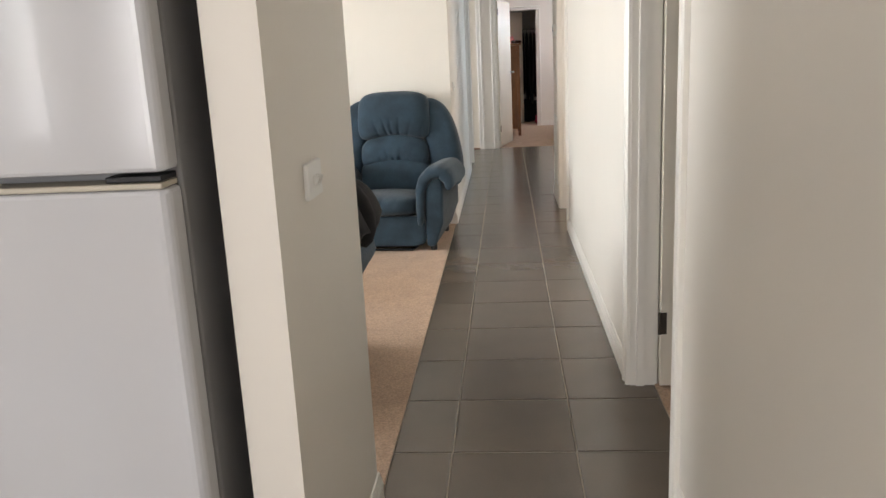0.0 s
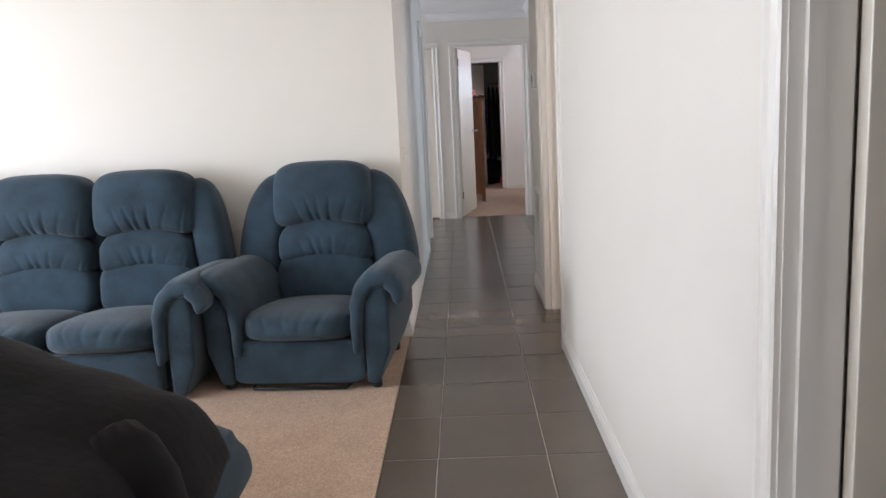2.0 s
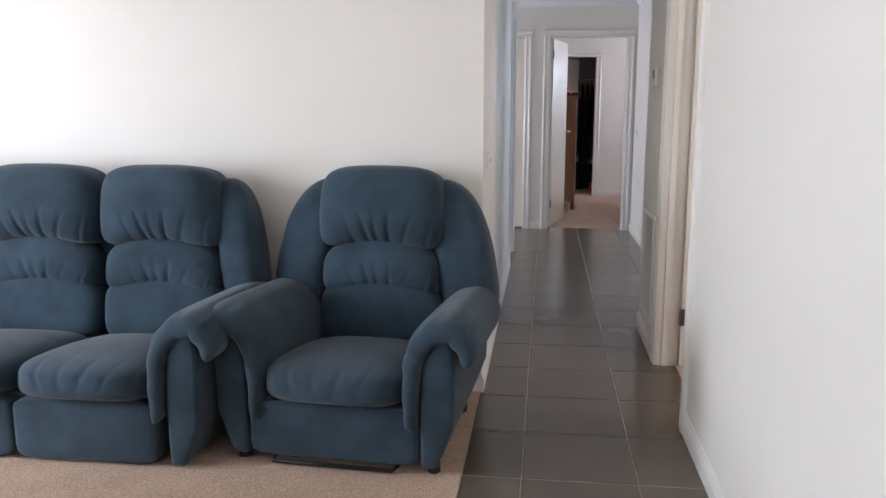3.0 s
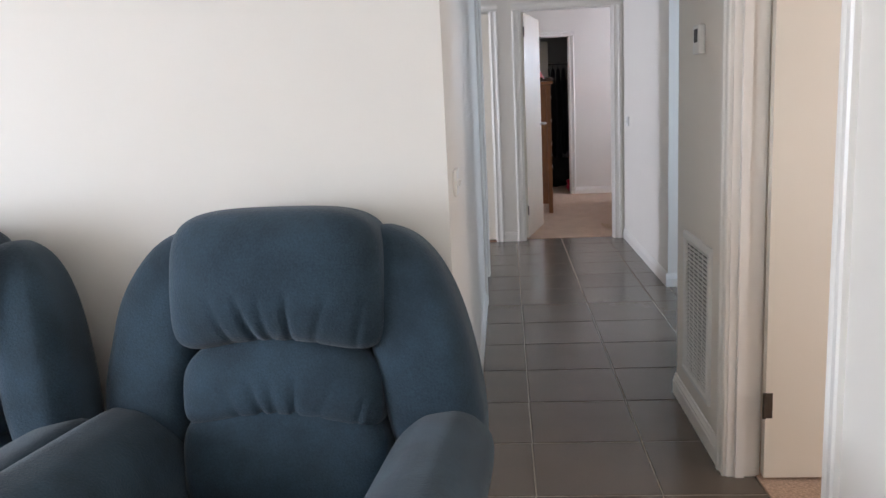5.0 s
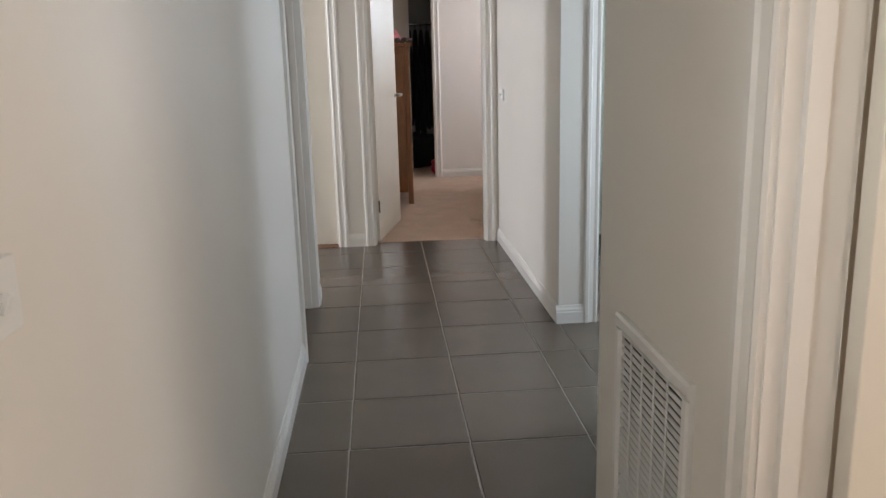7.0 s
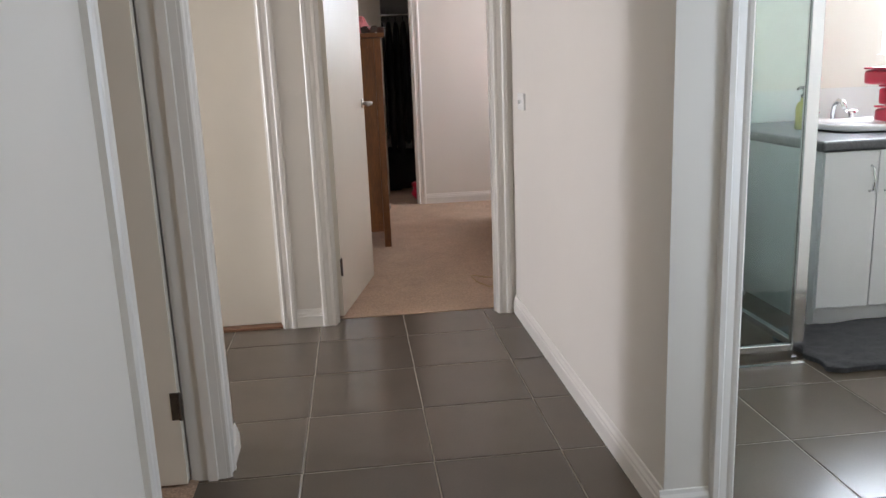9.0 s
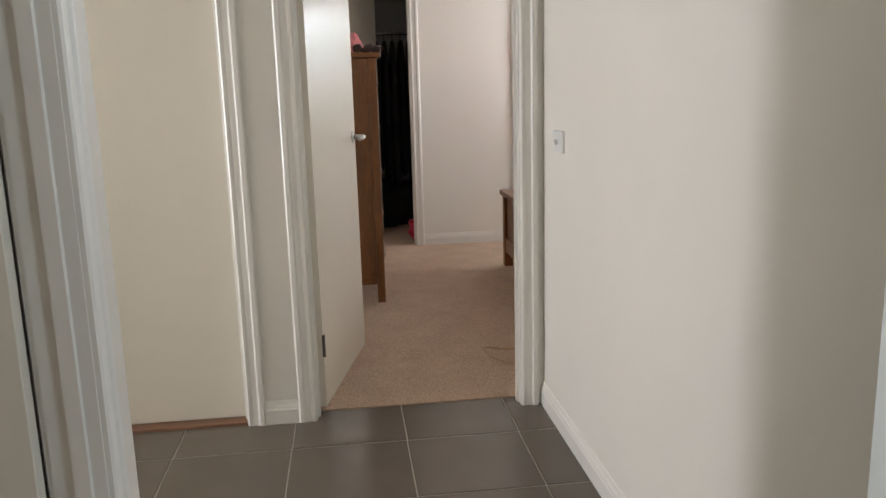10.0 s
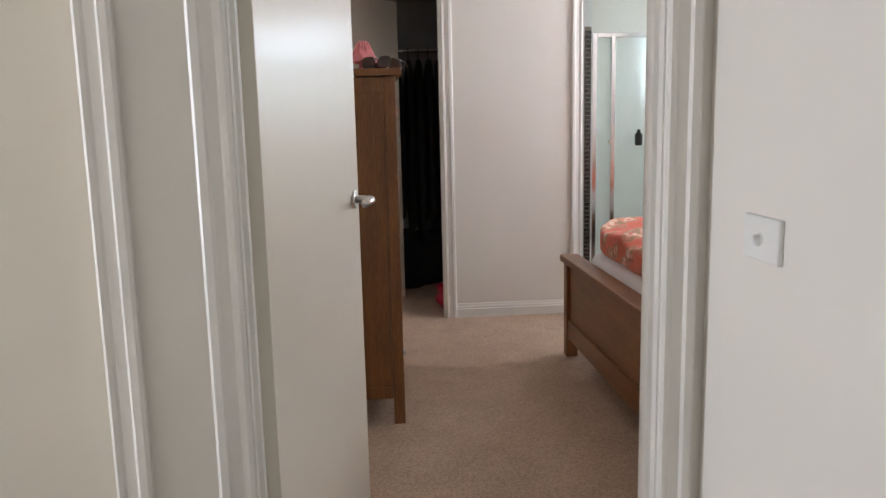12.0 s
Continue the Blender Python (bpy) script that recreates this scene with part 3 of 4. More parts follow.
def lounge(name, m, seats, label, category, legged, pitch=0.56):
    """A recliner or a sofa facing -y: its front edge at y = 0, its back at 0.85."""
    ob = thing(name, m, label, category, "upholstered lounge suite")
    w = seats * pitch
    inner, outer = w / 2 - 0.012, w / 2 + 0.25
    low = 0.035 if legged else 0.012
    for k in range(seats):
        x = (k - (seats - 1) / 2) * pitch
        sw = pitch - 0.006
        part("headrest_cushion", moved(pillow(sw - 0.006, 0.255, 0.385, 4.6, 60, head_shape), x, 0.765, 0.845, -7), FABRIC, ob, smooth=True)
        part("lumbar_cushion", moved(pillow(sw - 0.040, 0.20, 0.225, 4.0, 50, mid_shape), x, 0.738, 0.592, -9), FABRIC, ob, smooth=True)
        part("lower_back_cushion", moved(pillow(sw - 0.02, 0.20, 0.26, 5, 18, low_shape), x, 0.725, 0.395, -7), FABRIC, ob, smooth=True)
        part("seat_cushion", moved(pillow(sw + 0.006, 0.70, 0.160, 4.2, 48, seat_shape), x, 0.315, 0.280, -7), FABRIC, ob, smooth=True)
        part("footrest_panel", moved(pillow(sw + (0.075 if seats == 1 else 0.0), 0.08, 0.205 if legged else 0.225, 9, 12), x, 0.050, (0.140 if legged else 0.125)), FABRIC, ob, smooth=True)
    part("back_shell", moved(pillow(w + 0.10, 0.11, 0.84, 7, 12), 0, 0.825, 0.47, -3), FABRIC, ob, smooth=True)
    part("base", box(-w / 2, w / 2, 0.08, 0.78, low + 0.03, 0.24), FABRIC, ob, soften=0.01)
    for side in (-1, 1):
        part("wing", moved(pillow(0.250 if seats == 1 else 0.180, 0.22, 0.66, 3.2, 26, wing_shape(side, 0.085 if seats == 1 else 0.04)), side * (w / 2 + (0.092 if seats == 1 else 0.066)), 0.795, 0.650, -6), FABRIC, ob, smooth=True)
        part("arm_pad", arm_pad(side, -0.015, 0.78, inner - 0.01, outer, 0.598), FABRIC, ob, smooth=True, sub=2)
        part("arm_side", arm_side(side, 0.012, 0.84, inner, outer, 0.590, 0.150, low), FABRIC, ob, smooth=True, soften=0.02)
    if legged:
        bm = box(-0.22, 0.24, 0.06, 0.60, 0.022, 0.046)
        part("recliner_frame", bm, DARK_METAL, ob, "dark steel recliner mechanism")
        part("runner_bar", add_tube(bmesh.new(), [(-0.24, 0.10, 0.016), (-0.23, 0.02, 0.014), (0.22, 0.02, 0.014), (0.24, 0.10, 0.016)], 0.008, 8), DARK_METAL, ob, smooth=True)
        for x in (-0.36, 0.36):
            for y in (0.07, 0.66):
                part("foot", moved(lathe([(0.020, 0), (0.024, 0.004), (0.024, 0.034), (0.020, 0.04)], 14), x, y, 0.0), BLACK, ob, "black plastic foot")
    return ob


lounge("recliner_armchair", pose(-0.922, 5.455, 0.003, 0, 0, -4), 1, "teal blue microfibre recliner armchair with pleated cushions", "armchair", True)
lounge("three_seat_sofa", pose(-2.385, 5.385, 0.003), 3, "teal blue microfibre three-seat sofa against the wall", "sofa", False)
lounge("recliner_armchair", pose(-1.165, 3.68, 0.003, 0, 0, 180), 1, "teal blue armchair with a black jacket over its back", "armchair", True)


def jacket():
    """A black jacket thrown over the top and side of a backrest."""
    ob = thing("jacket", pose(-1.005, 2.93, -0.045), "crumpled black jacket draped over the armchair's back", "jacket")
    bm = bmesh.new()
    nx, ny = 30, 36
    grid = []
    for j in range(ny):
        row = []
        for i in range(nx):
            u, v = i / (nx - 1), j / (ny - 1)
            x = -0.50 + (1.02 - 0.16 * abs(2 * v - 1) ** 2) * u
            s = (v - 0.5) * 0.92                       # along the cloth, over the top
            side = max(0.0, x - 0.44)
            y = max(-0.19, min(0.20, s)) * (1.0 - 0.2 * side)
            drop = max(0.0, abs(s) - 0.17)
            z = 1.095 - 0.62 * max(0.0, min(x, 0.2)) - 0.03 * (abs(y) / 0.20) ** 2.5 - drop * 0.92 * (1 - 0.5 * max(0.0, x)) - 1.2 * side - 0.40 * max(0.0, x - 0.2)
            w = noise.noise(Vector((x * 5.5, s * 4.5, 2.0))) * 0.035 + noise.noise(Vector((x * 14, s * 9, 5.0))) * 0.012
            row.append(bm.verts.new((x - 0.35 * side + w * 0.4, y + (w + 0.015) * (1 if s > 0 else -1) * (1 if drop > 0 else 0.2), z + w * 0.6)))
        grid.append(row)
    for j in range(ny - 1):
        for i in range(nx - 1):
            bm.faces.new((grid[j][i], grid[j][i + 1], grid[j + 1][i + 1], grid[j + 1][i]))
    body = part("body", bm, BLACK_CLOTH, ob, smooth=True)
    mod = body.modifiers.new("cloth", "SOLIDIFY")
    mod.thickness, mod.offset = 0.012, 1
    mod = body.modifiers.new("subsurf", "SUBSURF")
    mod.levels = mod.render_levels = 1
    sleeve = [(0.36, 0.02, 0.90), (0.44, -0.02, 0.83), (0.455, -0.05, 0.76), (0.42, -0.07, 0.71)]
    part("sleeve", add_tube(bmesh.new(), sleeve, 0.062, 14), BLACK_CLOTH, ob, smooth=True, sub=1)
    return ob


jacket()


def coffee_table():
    ob = thing("coffee_table", pose(-2.195, 4.34, 0.003), "black lacquered coffee table with turned legs", "table")
    bm = box(-0.60, 0.60, -0.33, 0.33, 0.425, 0.452)
    part("tabletop", bm, BLACK, ob, soften=0.012)
    part("top_moulding", box(-0.57, 0.57, -0.30, 0.30, 0.405, 0.4235), BLACK, ob, soften=0.006)
    part("apron", box(-0.56, 0.56, -0.28, 0.28, 0.315, 0.404), BLACK, ob, soften=0.004)
    turned = [(0.020, 0), (0.026, 0.012), (0.020, 0.035), (0.030, 0.05), (0.034, 0.075), (0.028, 0.105), (0.018, 0.115), (0.032, 0.13), (0.036, 0.16), (0.030, 0.195), (0.019, 0.215), (0.030, 0.228), (0.030, 0.24)]
    for x in (-0.545, 0.545):
        for y in (-0.265, 0.265):
            leg = part("leg", moved(lathe(turned, 20), x, y, 0), BLACK, ob, smooth=True)
            part("leg_block", moved(box(-0.035, 0.035, -0.035, 0.035, 0.24, 0.404), x, y, 0), BLACK, leg, soften=0.003)
    return ob


coffee_table()


# ---- kitchen end: the fridge ----
def fridge():
    ob = thing("fridge", pose(-0.605, 1.50, 0), "white two-door fridge beside the wall, sides coloured grey for shade", "fridge")
    w, d = 0.70, 0.66
    part("cabinet", box(-w, 0, 0.075, d, 0.03, 1.70), FRIDGE_SHADED_SIDE, ob, soften=0.006)

    def face(name, z0, z1):
        edge = [(-w, 0.070), (-w, 0.02), (-w + 0.012, 0.006)]
        edge += [(-w * (1 - k / 8), 0.006 - 0.010 * math.sin(math.pi * k / 8)) for k in range(1, 8)]
        edge += [(-0.012, 0.006), (0, 0.02), (0, 0.070)]
        bm = prism(edge, (0, 0, z0), (1, 0, 0), (0, 1, 0), (0, 0, z1 - z0))
        return part(name, bm, FRIDGE, ob, soften=0.008)
    lower = face("lower_door", 0.08, 1.082)
    upper = face("upper_door", 1.110, 1.70)
    part("door_trim", box(-w + 0.01, -0.006, 0.004, 0.070, 1.083, 1.093), GASKET, lower, "yellowed plastic door trim", soften=0.003)
    part("hinge_cover", box(-0.10, -0.006, 0.006, 0.068, 1.095, 1.105), DARK_METAL, upper, soften=0.002)
    part("plinth", box(-w + 0.01, -0.01, 0.05, d - 0.03, 0.0, 0.075), DARK_METAL, ob)
    return ob


fridge()


# ---- switches, vent, thermostat ----
def light_switch(m, w, h, rockers, label):
    """A wall plate in the xz plane of m, its face towards -y."""
    ob = thing("light_switch", m, label, "light switch")
    part("plate", box(-w / 2, w / 2, -0.011, 0, -h / 2, h / 2), PLASTIC, ob, soften=0.003)
    for k in range(rockers):
        x = (k - (rockers - 1) / 2) * 0.024
        bezel = part("bezel", moved(lathe([(0.0100, -0.001), (0.0100, 0.0015), (0.0085, 0.002)], 18), x, -0.011, 0, 90), PLASTIC, ob)
        part("rocker", moved(box(-0.0055, 0.0055, -0.009, 0, -0.009, 0.009), x, -0.0125, 0, 20), PLASTIC, bezel, soften=0.001)
    return ob


light_switch(pose(-0.4600, 1.873, 1.038, 0, 0, 90), 0.116, 0.074, 2, "white two-gang light switch plate")
light_switch(pose(XL, 6.604, 1.045, 0, 0, 90), 0.116, 0.074, 2, "white two-gang light switch plate")
light_switch(pose(XN, 11.187, 1.037, 0, 0, -90), 0.116, 0.074, 1, "white one-gang light switch plate")


def return_air_grille():
    y0, y1, z0, z1 = 7.045, 7.438, 0.160, 0.735
    ob = thing("return_air_grille", pose(XR, (y0 + y1) / 2, z0), "white louvred return-air vent set low in the wall", "air vent")
    w, h = (y1 - y0) / 2, z1 - z0
    # dark sheet on the wall face, painted shade for the gaps between slats
    part("backing", box(-0.0015, 0, -w + 0.03, w - 0.03, 0.03, h - 0.03), DARK_METAL, ob)
    rim = [(0, 0), (0.010, 0.0), (0.014, 0.006), (0.014, 0.022), (0.008, 0.032), (0, 0.032)]
    bm = bmesh.new()
    for o, u, run in (((0, -w, 0), (0, 0, 1), (0, 2 * w, 0)), ((0, -w, h), (0, 0, -1), (0, 2 * w, 0))):
        add_prism(bm, rim, o, (-1, 0, 0), u, run)
    for o, u in (((0, -w, 0.032), (0, 1, 0)), ((0, w, 0.032), (0, -1, 0))):
        add_prism(bm, rim, o, (-1, 0, 0), u, (0, 0, h - 0.064))
    part("frame", bm, PLASTIC, ob)
    rows = 32
    for k in range(rows):
        z = 0.036 + (h - 0.075) * k / (rows - 1)
        bm = prism([(0.0015, 0.0035), (0.0030, 0.0045), (0.0095, 0.001), (0.0080, -0.001)], (0, -w + 0.032, z), (-1, 0, 0), (0, 0, 1), (0, 2 * w - 0.064, 0))
        part("slat", bm, PLASTIC, ob)
    for k in range(1, 5):
        y = -w + 0.032 + (2 * w - 0.064) * k / 5
        part("divider", box(-0.0100, -0.0086, y - 0.0045, y + 0.0045, 0.033, h - 0.033), PLASTIC, ob)
    return ob


return_air_grille()


def thermostat():
    ob = thing("thermostat", pose(XR, 7.225, 1.396), "small white wall thermostat with a grey display", "thermostat")
    part("case", box(-0.024, 0, -0.045, 0.045, 0, 0.100), PLASTIC, ob, soften=0.006)
    part("display", box(-0.0252, -0.024, -0.030, 0.018, 0.040, 0.085), DARK_METAL, ob)
    return ob


thermostat()


# ---- bedroom ----
def chest():
    ob = thing("chest_of_drawers", pose(0.213, 13.06, 0.003), "tall oak-stained wooden chest of drawers on square legs", "chest of drawers")
    w, d, h = 0.50, 0.86, 1.432                 # w towards -x, d along +y
    for x in (-w, -0.045):
        for y in (0, d - 0.045):
            part("post", box(x, x + 0.045, y, y + 0.045, 0, h - 0.03), WOOD, ob, soften=0.003)
    for y in (0.010, d - 0.028):
        side = part("side_panel", box(-w + 0.046, -0.046, y, y + 0.018, 0.11, h - 0.032), WOOD, ob)
    part("side_rail", box(-w + 0.046, -0.046, 0.003, 0.009, 0.11, 0.16), WOOD, ob, soften=0.002)
    part("side_rail", box(-w + 0.046, -0.046, 0.003, 0.009, h - 0.09, h - 0.033), WOOD, ob, soften=0.002)
    part("back_panel", box(-w + 0.005, -w + 0.02, 0.046, d - 0.046, 0.11, h - 0.032), WOOD, ob)
    part("top", box(-w - 0.005, 0.024, -0.014, d + 0.012, h - 0.029, h), WOOD_LONG, ob, soften=0.004)
    n = 5
    for k in range(n):
        z0 = 0.12 + (h - 0.16) * k / n
        z1 = z0 + (h - 0.16) / n - 0.008
        front = part("drawer", box(-0.035, -0.006, 0.05, d - 0.05, z0, z1), WOOD_LONG, ob, soften=0.003)
        for y in (0.22, d - 0.22):
            part("knob", add_rod(bmesh.new(), (-0.006, y, (z0 + z1) / 2), (0.018, y, (z0 + z1) / 2), 0.012, 14, 0.016), NICKEL, front)
    return ob


chest()


def flower():
    ob = thing("pink_flower_ornament", pose(0.095, 13.19, 1.435), "crumpled pink fabric flower on the chest", "ornament")
    for k in range(11):
        a = k * 2.4
        bm = pillow(0.064, 0.018, 0.092, 2.5, 5, lambda x, y, z: (0, 0.014 * z * z, 0))
        r = 0.008 + 0.0028 * k
        bmesh.ops.transform(bm, matrix=pose(r * math.cos(a), r * math.sin(a), 0.068 - 0.001 * k, 12 + 3 * k, 0, math.degrees(a) - 90), verts=bm.verts)
        part("petal", bm, PINK, ob, smooth=True)
    part("base", lathe([(0.018, 0), (0.022, 0.004), (0.015, 0.03), (0.012, 0.035)], 14), PINK, ob, smooth=True)
    return ob


flower()


def sunglasses(m, label):
    ob = thing("sunglasses", m, label, "sunglasses", "glasses on the chest")
    for x in (-0.034, 0.034):
        bm = pillow(0.058, 0.006, 0.046, 3, 6)
        bmesh.ops.transform(bm, matrix=pose(x, 0, 0.024, -12), verts=bm.verts)
        part("lens", bm, BROWN_GLASS, ob, smooth=True)
        part("temple", add_tube(bmesh.new(), [(x * 2, 0, 0.034), (x * 2.05, 0.06, 0.033), (x * 2.0, 0.11, 0.026), (x * 1.9, 0.135, 0.006)], 0.0028, 8), BROWN_GLASS, ob, smooth=True)
    part("bridge", add_tube(bmesh.new(), [(-0.012, 0, 0.036), (0, -0.003, 0.039), (0.012, 0, 0.036)], 0.003, 8), NICKEL, ob, smooth=True)
    return ob


sunglasses(pose(0.145, 13.08, 1.435, 0, 0, -30), "brown tortoiseshell sunglasses lying on the chest")
sunglasses(pose(0.19, 13.22, 1.435, 0, 0, 20), "dark sunglasses with a metal bridge on the chest")


def bed():
    ob = thing("bed", pose(1.085, 13.10, 0.003), "wooden bed with panelled footboard and coral bedding", "bed")
    hw, h = 0.80, 0.525
    for y in (-hw, hw - 0.06):
        part("footboard_post", box(0, 0.06, y, y + 0.06, 0, h - 0.03), WOOD, ob, soften=0.004)
    part("footboard_panel", box(0.018, 0.045, -hw + 0.061, hw - 0.061, 0.12, h - 0.032), WOOD_LONG, ob)
    part("footboard_rail", box(0.006, 0.054, -hw + 0.061, hw - 0.061, 0.10, 0.20), WOOD_LONG, ob, soften=0.003)
    part("top_rail", box(-0.018, 0.078, -hw - 0.015, hw + 0.015, h - 0.03, h + 0.005), WOOD_LONG, ob, soften=0.006)
    for y in (-hw, hw - 0.03):
        part("side_rail", box(0.061, 2.05, y, y + 0.03, 0.20, 0.36), WOOD_LONG, ob, soften=0.003)
    part("headboard", box(2.05, 2.11, -hw, hw, 0, 1.1), WOOD_LONG, ob, soften=0.006)
    part("mattress", moved(pillow(1.94, 1.50, 0.26, 12, 8), 1.05, 0, 0.44), SHEET, ob, smooth=True)
    return ob


bed()


def quilt_shape(x, y, z):
    n = noise.noise(Vector((x * 5, y * 4, 1.0))) * 0.035 + noise.noise(Vector((x * 12, y * 10, 3.0))) * 0.015
    return (0, 0, n * (1 if z > 0 else 0.2))


q = part("quilt", moved(pillow(1.86, 1.62, 0.17, 7, 40, quilt_shape), 2.13, 13.10, 0.635), FLORAL, smooth=True)
tagged(q, "coral pink floral quilt rumpled on the bed", "quilt")
cable = part("charger_cable", add_tube(bmesh.new(), [(0.80, 12.06, 0.006), (0.70, 12.08, 0.007), (0.63, 12.05, 0.03), (0.605, 11.99, 0.045), (0.625, 11.91, 0.03), (0.69, 11.87, 0.008), (0.80, 11.84, 0.006)], 0.003, 8), CABLE, smooth=True)
tagged(cable, "tan cable looped on the carpet by the door", "cable")

# the wardrobe: hanging dark clothes on a rail and things on its floor
rail = tagged(part("clothes_rail", add_rod(bmesh.new(), (-0.37, 15.79, 1.72), (1.04, 15.79, 1.72), 0.014, 14), CHROME, smooth=True), "chrome wardrobe rail across the dark wardrobe", "clothes rail")


def garment(x, seed, long):
    ob = thing("hanging_garment", pose(x, 15.79, 0), "dark garment hanging on the wardrobe rail", "clothes", "clothes in the wardrobe")

    def f(u, v, w):
        return (0.010 * math.sin(v * 8 + seed) * (1 - w) * 0.5, 0.02 * math.sin(w * 3 + seed), 0)
    part("cloth", moved(pillow(0.06, 0.46, long, 3.5, 12, f), 0, 0, 1.66 - long / 2), SHADE_DARK_CLOTH, ob, smooth=True)
    part("hanger", add_tube(bmesh.new(), [(0, 0, 1.65), (0, 0, 1.70), (0, 0.012, 1.722), (0, 0, 1.738), (0, -0.012, 1.730)], 0.003, 8), DARK_METAL, ob, smooth=True)


for k in range(14):
    garment(-0.02 + 0.072 * k, k * 1.7, 1.15 + 0.25 * ((k * 37) % 5) / 5)
heap = part("laundry_bag", moved(pillow(0.55, 0.45, 0.42, 2.6, 18, lambda x, y, z: (0, 0, noise.noise(Vector((x * 2, y * 2, z))) * 0.08)), 0.45, 15.82, 0.2), SHADE_DARK_CLOTH, smooth=True)
tagged(heap, "bulging dark laundry bag on the wardrobe floor", "bag")
bag = part("red_bag", moved(pillow(0.10, 0.14, 0.17, 3, 10, lambda x, y, z: (0.01 * math.sin(6 * z), 0, 0)), 0.565, 15.03, 0.088), RED, smooth=True)
tagged(bag, "small red bag on the wardrobe floor", "bag")


# ---- ensuite shower seen through the bedroom ----
def shower(name, m, w, d, h, label, side=1, pane=GLASS, tray=CERAMIC, post=0.032):
    """A framed corner shower screen: front along +x from the origin, return along +y at x = w."""
    ob = thing(name, m, label, "shower screen")
    part("tray", box(-0.001, w + 0.02, -0.02, d, 0.0, 0.045 if tray is CERAMIC else 0.012), tray, ob, soften=0.004)
    for x, y in ((0.0, 0.0), (w + 0.012 - post, 0.0), (w * 0.14, 0.0), (w + 0.012 - post, d - 0.04)):
        part("post", box(x, x + post, y - 0.012, y + 0.02, 0.012, h), CHROME, ob, soften=0.003)
    for z in (0.046, h - 0.03):
        part("front_rail", box(post + 0.001, w + 0.011 - post, -0.009, 0.017, z, z + 0.03), CHROME, ob, soften=0.003)
        part("side_rail", box(w - 0.017, w + 0.009, 0.021, d - 0.041, z, z + 0.03), CHROME, ob, soften=0.003)
    part("front_pane", box(post + 0.001, w + 0.011 - post, 0.001, 0.006, 0.077, h - 0.031), pane, ob).visible_shadow = False
    part("side_pane", box(w - 0.008, w - 0.003, 0.021, d - 0.041, 0.077, h - 0.031), pane, ob).visible_shadow = False
    bm = add_rod(bmesh.new(), (w * 0.14 - 0.01, -0.012, 1.05), (w * 0.14 - 0.01, -0.04, 1.05), 0.013, 12)
    part("knob", bm, CHROME, ob)
    return ob


shower("shower_screen", pose(1.66, 15.42, 0), 0.95, 0.94, 1.79, "chrome framed shower screen in the ensuite", pane=FROST)
strip = setting(part("mosaic_strip", box(1.60, 1.645, 15.39, 15.402, 0.05, 1.83), GROUT), "narrow strip of dark mosaic tiles", "tile")
chip = None
for i in range(3):
    for j in range(58):
        if chip is None:
            ob = part("tile", box(-0.0062, 0.0062, -0.004, 0, -0.013, 0.013), MOSAIC, strip)
            chip = ob.data
        else:
            ob = new("tile", chip)
            ob.parent = strip
        ob.location = (1.608 + 0.0145 * i, 15.3895, 0.075 + 0.0301 * j)
wall("wall_ensuite_nib", "y", 15.402, 15.47, 1.15, 1.655, mat=WALL_TILE, label="pale tiled ensuite wall")
bottle = thing("shampoo_bottle", pose(1.985, 15.38, 1.02), "dark plastic bottle hung by the shower", "bottle")
part("bottle_body", lathe([(0.022, 0), (0.026, 0.01), (0.026, 0.075), (0.012, 0.095), (0.012, 0.11)], 16), BLACK, bottle, smooth=True)

# ---- bathroom ----
shower("shower_screen", pose(XN + WT + 0.005, 10.51, 0), 0.858, 0.90, 1.95, "chrome framed clear glass shower screen in the bathroom", tray=TILE, post=0.05)


def vanity():
    ob = thing("bathroom_vanity", pose(1.93, 10.80, 0), "white laminate vanity cabinet with a dark bench top", "vanity cabinet")
    w, d = 1.46, 1.04
    part("body", box(0.012, w, 0.021, d, 0.105, 0.789), LAMINATE, ob, soften=0.002)
    part("kickboard", box(0.05, w, 0.07, d, 0.0, 0.104), LAMINATE, ob)
    for k in range(4):
        x0 = 0.012 + 0.245 * k + 0.002
        leaf = part("door", box(x0, x0 + 0.241, 0.001, 0.019, 0.107, 0.787), LAMINATE, ob, soften=0.002)
        hx = x0 + (0.208 if k % 2 == 0 else 0.033)
        part("handle", add_tube(bmesh.new(), [(hx, 0.0, 0.615), (hx, -0.022, 0.623), (hx, -0.030, 0.67), (hx, -0.022, 0.717), (hx, 0.0, 0.725)], 0.005, 10), CHROME, leaf, "chrome bow handle", smooth=True)
    part("bench_top", box(-0.008, w, -0.012, d, 0.790, 0.837), BENCH, ob, soften=0.012)
    part("splashback", box(0.0, w, d - 0.014, d - 0.002, 0.838, 1.005), WALL_TILE, ob)
    basin = part("basin", moved(pillow(0.52, 0.44, 0.05, 4, 14, lambda x, y, z: (0, 0, -0.022 * max(0, 1 - (x * x + y * y)) if z > 0 else 0)), 0.50, 0.45, 0.857), CERAMIC, ob, smooth=True)
    return ob


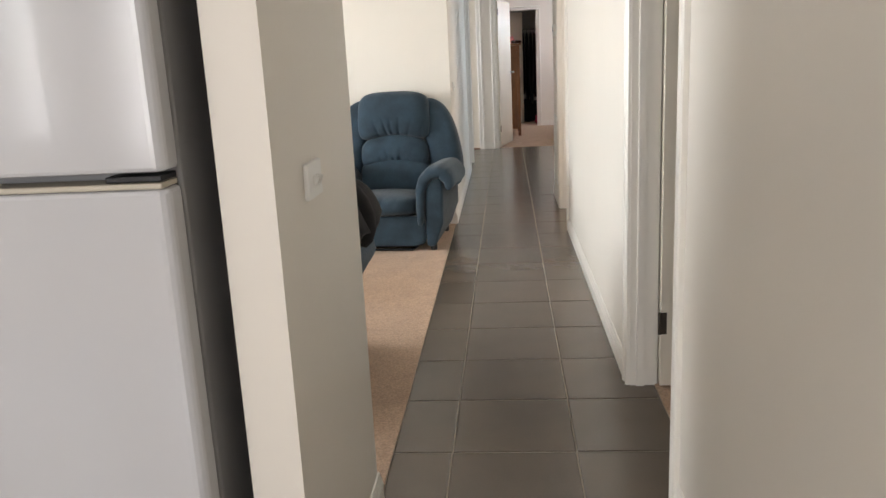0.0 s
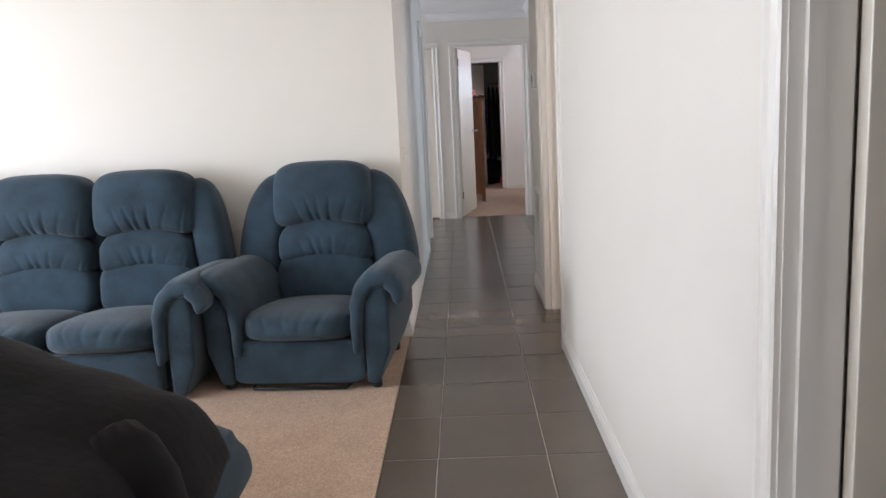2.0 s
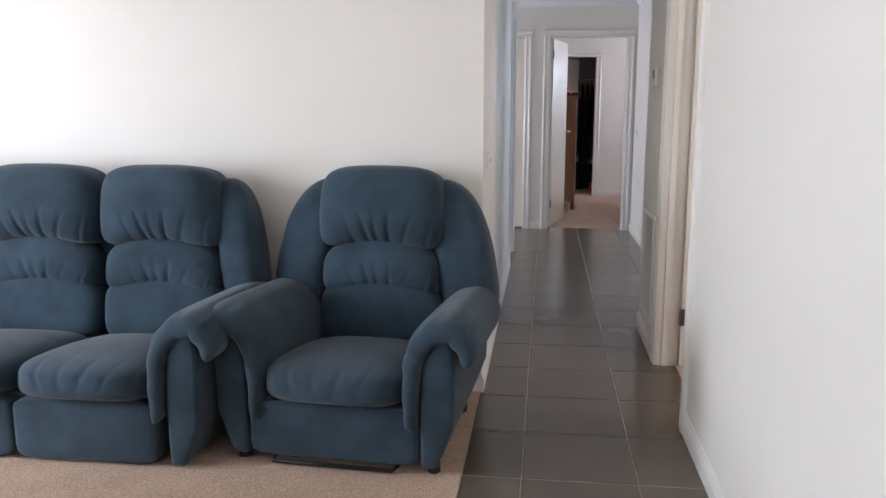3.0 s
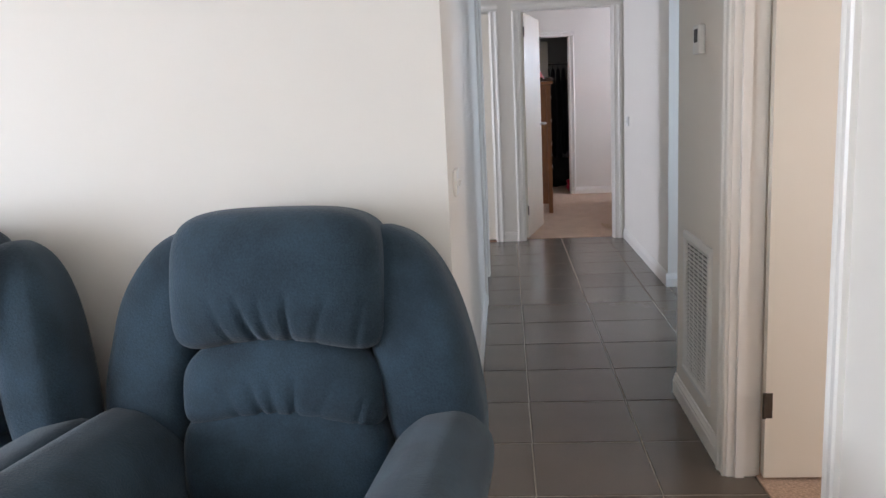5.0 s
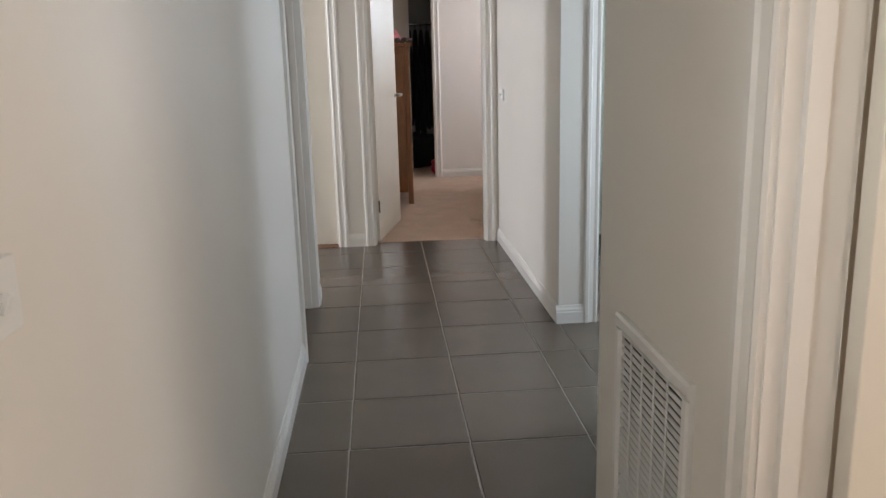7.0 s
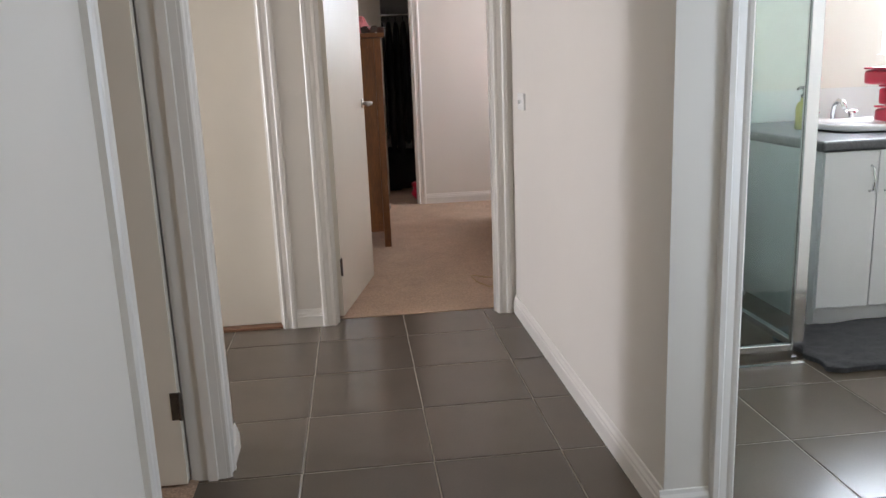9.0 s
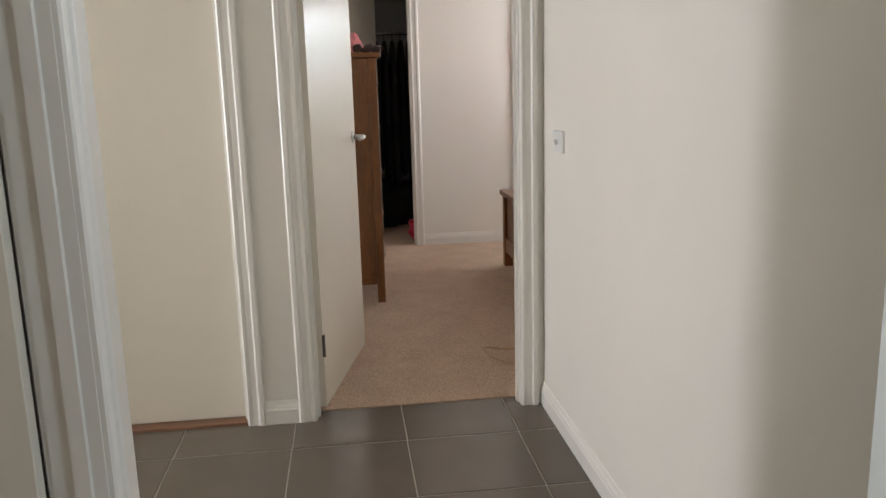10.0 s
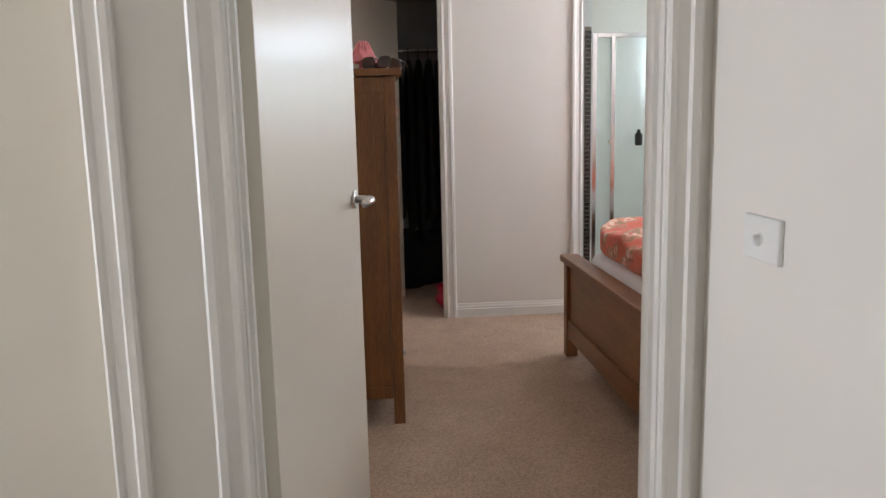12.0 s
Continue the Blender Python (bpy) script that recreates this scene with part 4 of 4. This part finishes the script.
vanity()
tap = thing("basin_tap", pose(2.40, 11.49, 0.838), "chrome swan-neck basin tap set", "tap")
part("spout", add_tube(bmesh.new(), [(0, 0, 0), (0, 0, 0.07), (0, -0.01, 0.10), (0, -0.04, 0.122), (0, -0.08, 0.115), (0, -0.10, 0.085)], 0.011, 12), CHROME, tap, smooth=True)
for x in (-0.10, 0.10):
    handle = part("tap_handle", moved(lathe([(0.024, 0), (0.022, 0.012), (0.012, 0.022), (0.012, 0.05), (0.02, 0.055), (0.02, 0.07), (0.008, 0.074)], 16), x, 0, 0), CHROME, tap, smooth=True)
    for a in (0, 90):
        c, s = math.cos(radians(a)) * 0.03, math.sin(radians(a)) * 0.03
        part("cross_bar", add_rod(bmesh.new(), (x - c, -s, 0.062), (x + c, s, 0.062), 0.006, 8), CHROME, handle)
soap = thing("soap_dispenser", pose(2.16, 11.35, 0.838), "yellow liquid soap bottle with a grey pump", "soap dispenser")
part("bottle", lathe([(0.030, 0), (0.035, 0.006), (0.035, 0.10), (0.028, 0.125), (0.013, 0.135), (0.013, 0.15)], 18), SOAP, soap, smooth=True)
pump = part("pump", lathe([(0.014, 0.151), (0.014, 0.165), (0.005, 0.168), (0.005, 0.19), (0.010, 0.192), (0.010, 0.205)], 14), DARK_METAL, soap, smooth=True)
part("nozzle", add_tube(bmesh.new(), [(0, 0, 0.198), (-0.03, -0.01, 0.200), (-0.045, -0.015, 0.192)], 0.005, 8), DARK_METAL, pump, smooth=True)


def canister(x, y, z, w, h, label):
    ob = thing("red_tin", pose(x, y, z), label, "tin", "red tins")
    part("tin_body", pillow(w, w * 0.8, h, 9, 6), RED, ob, smooth=True).location = (0, 0, h / 2)
    part("tin_lid", moved(pillow(w + 0.008, w * 0.8 + 0.008, 0.012, 9, 6), 0, 0, h + 0.007), RED, ob, smooth=True)


canister(2.64, 11.28, 0.838, 0.22, 0.085, "large red enamel tin on the bench")
canister(2.64, 11.28, 0.937, 0.20, 0.085, "red enamel tin stacked in the middle")
canister(2.60, 11.28, 1.036, 0.26, 0.07, "wide red enamel tin on top of the stack")
mat = part("bath_mat", moved(pillow(0.80, 0.50, 0.028, 9, 26, lambda x, y, z: (0.012 * math.sin(9 * y), 0.010 * math.sin(7 * x), 0.006 * noise.noise(Vector((x * 9, y * 7, 0))))), 2.13, 10.60, 0.015, 0, 3), MAT, smooth=True)
tagged(mat, "charcoal grey shaggy bath mat before the vanity", "bath mat")
track = part("floor_rail", box(XN + WT, 1.70, 10.455, 10.478, 0.0, 0.012), CHROME)
setting(track, "chrome strip before the shower", "trim")


# ---- floor tiles ----
def tile_mesh(w, d):
    bm = bmesh.new()
    c = 0.0025
    rings = [[bm.verts.new((sx * (w / 2 - k), sy * (d / 2 - k), z)) for sx, sy in ((-1, -1), (1, -1), (1, 1), (-1, 1))] for k, z in ((0, -0.008), (0, -0.0015), (c, 0.0))]
    for a, b in zip(rings, rings[1:]):
        for i in range(4):
            bm.faces.new((a[i], a[(i + 1) % 4], b[(i + 1) % 4], b[i]))
    bm.faces.new(rings[-1])
    me = bpy.data.meshes.new("tile")
    bm.to_mesh(me)
    bm.free()
    me.materials.append(TILE)
    return me


SIZE, GAP = 0.4058, 0.005
shared = {}


def lay(x0, x1, y0, y1, ox=0.160, oy=5.495, skew=0.0045):
    """Tiles on the grid through (ox, oy), cut at the edges of a rectangle."""
    base = ox
    for j in range(math.floor((y0 - oy) / SIZE), math.ceil((y1 - oy) / SIZE)):
        ox = base + skew * j * SIZE          # the rows drift a little against the walls
        for i in range(math.floor((x0 - ox) / SIZE), math.ceil((x1 - ox) / SIZE)):
            a, b = max(x0, ox + i * SIZE + GAP / 2), min(x1, ox + (i + 1) * SIZE - GAP / 2)
            c, d = max(y0, oy + j * SIZE + GAP / 2), min(y1, oy + (j + 1) * SIZE - GAP / 2)
            if b - a < 0.012 or d - c < 0.012:
                continue
            key = (round(b - a, 3), round(d - c, 3))
            if key not in shared:
                shared[key] = tile_mesh(*key)
            ob = new("tile", shared[key])
            ob.parent = floor
            ob.location = ((a + b) / 2, (c + d) / 2, random.uniform(-0.0004, 0.0004))
            ob.rotation_euler = (random.uniform(-0.0008, 0.0008), random.uniform(-0.0008, 0.0008), 0)


ROW_A, ROW_B = 5.495 + 5 * SIZE, 5.495 + 10 * SIZE   # joints where the stretches meet
lay(-0.455, XR + 0.095, -1.0, ROW_A)                 # the hall by the living room
lay(-2.9, -0.46, -1.0, 1.59)                         # the kitchen
lay(-0.54, XN, ROW_A, ROW_B)                         # the hall by the nook
lay(XN + 0.003, 2.0, ROW_A, YS)                      # the nook
lay(-3.2, XN, ROW_B, YE + 0.083)                     # the hall end and the recess
lay(XN + WT + 0.03, 3.4, YS + 0.0025, 11.85, 1.312, 9.885, 0.0)      # the bathroom
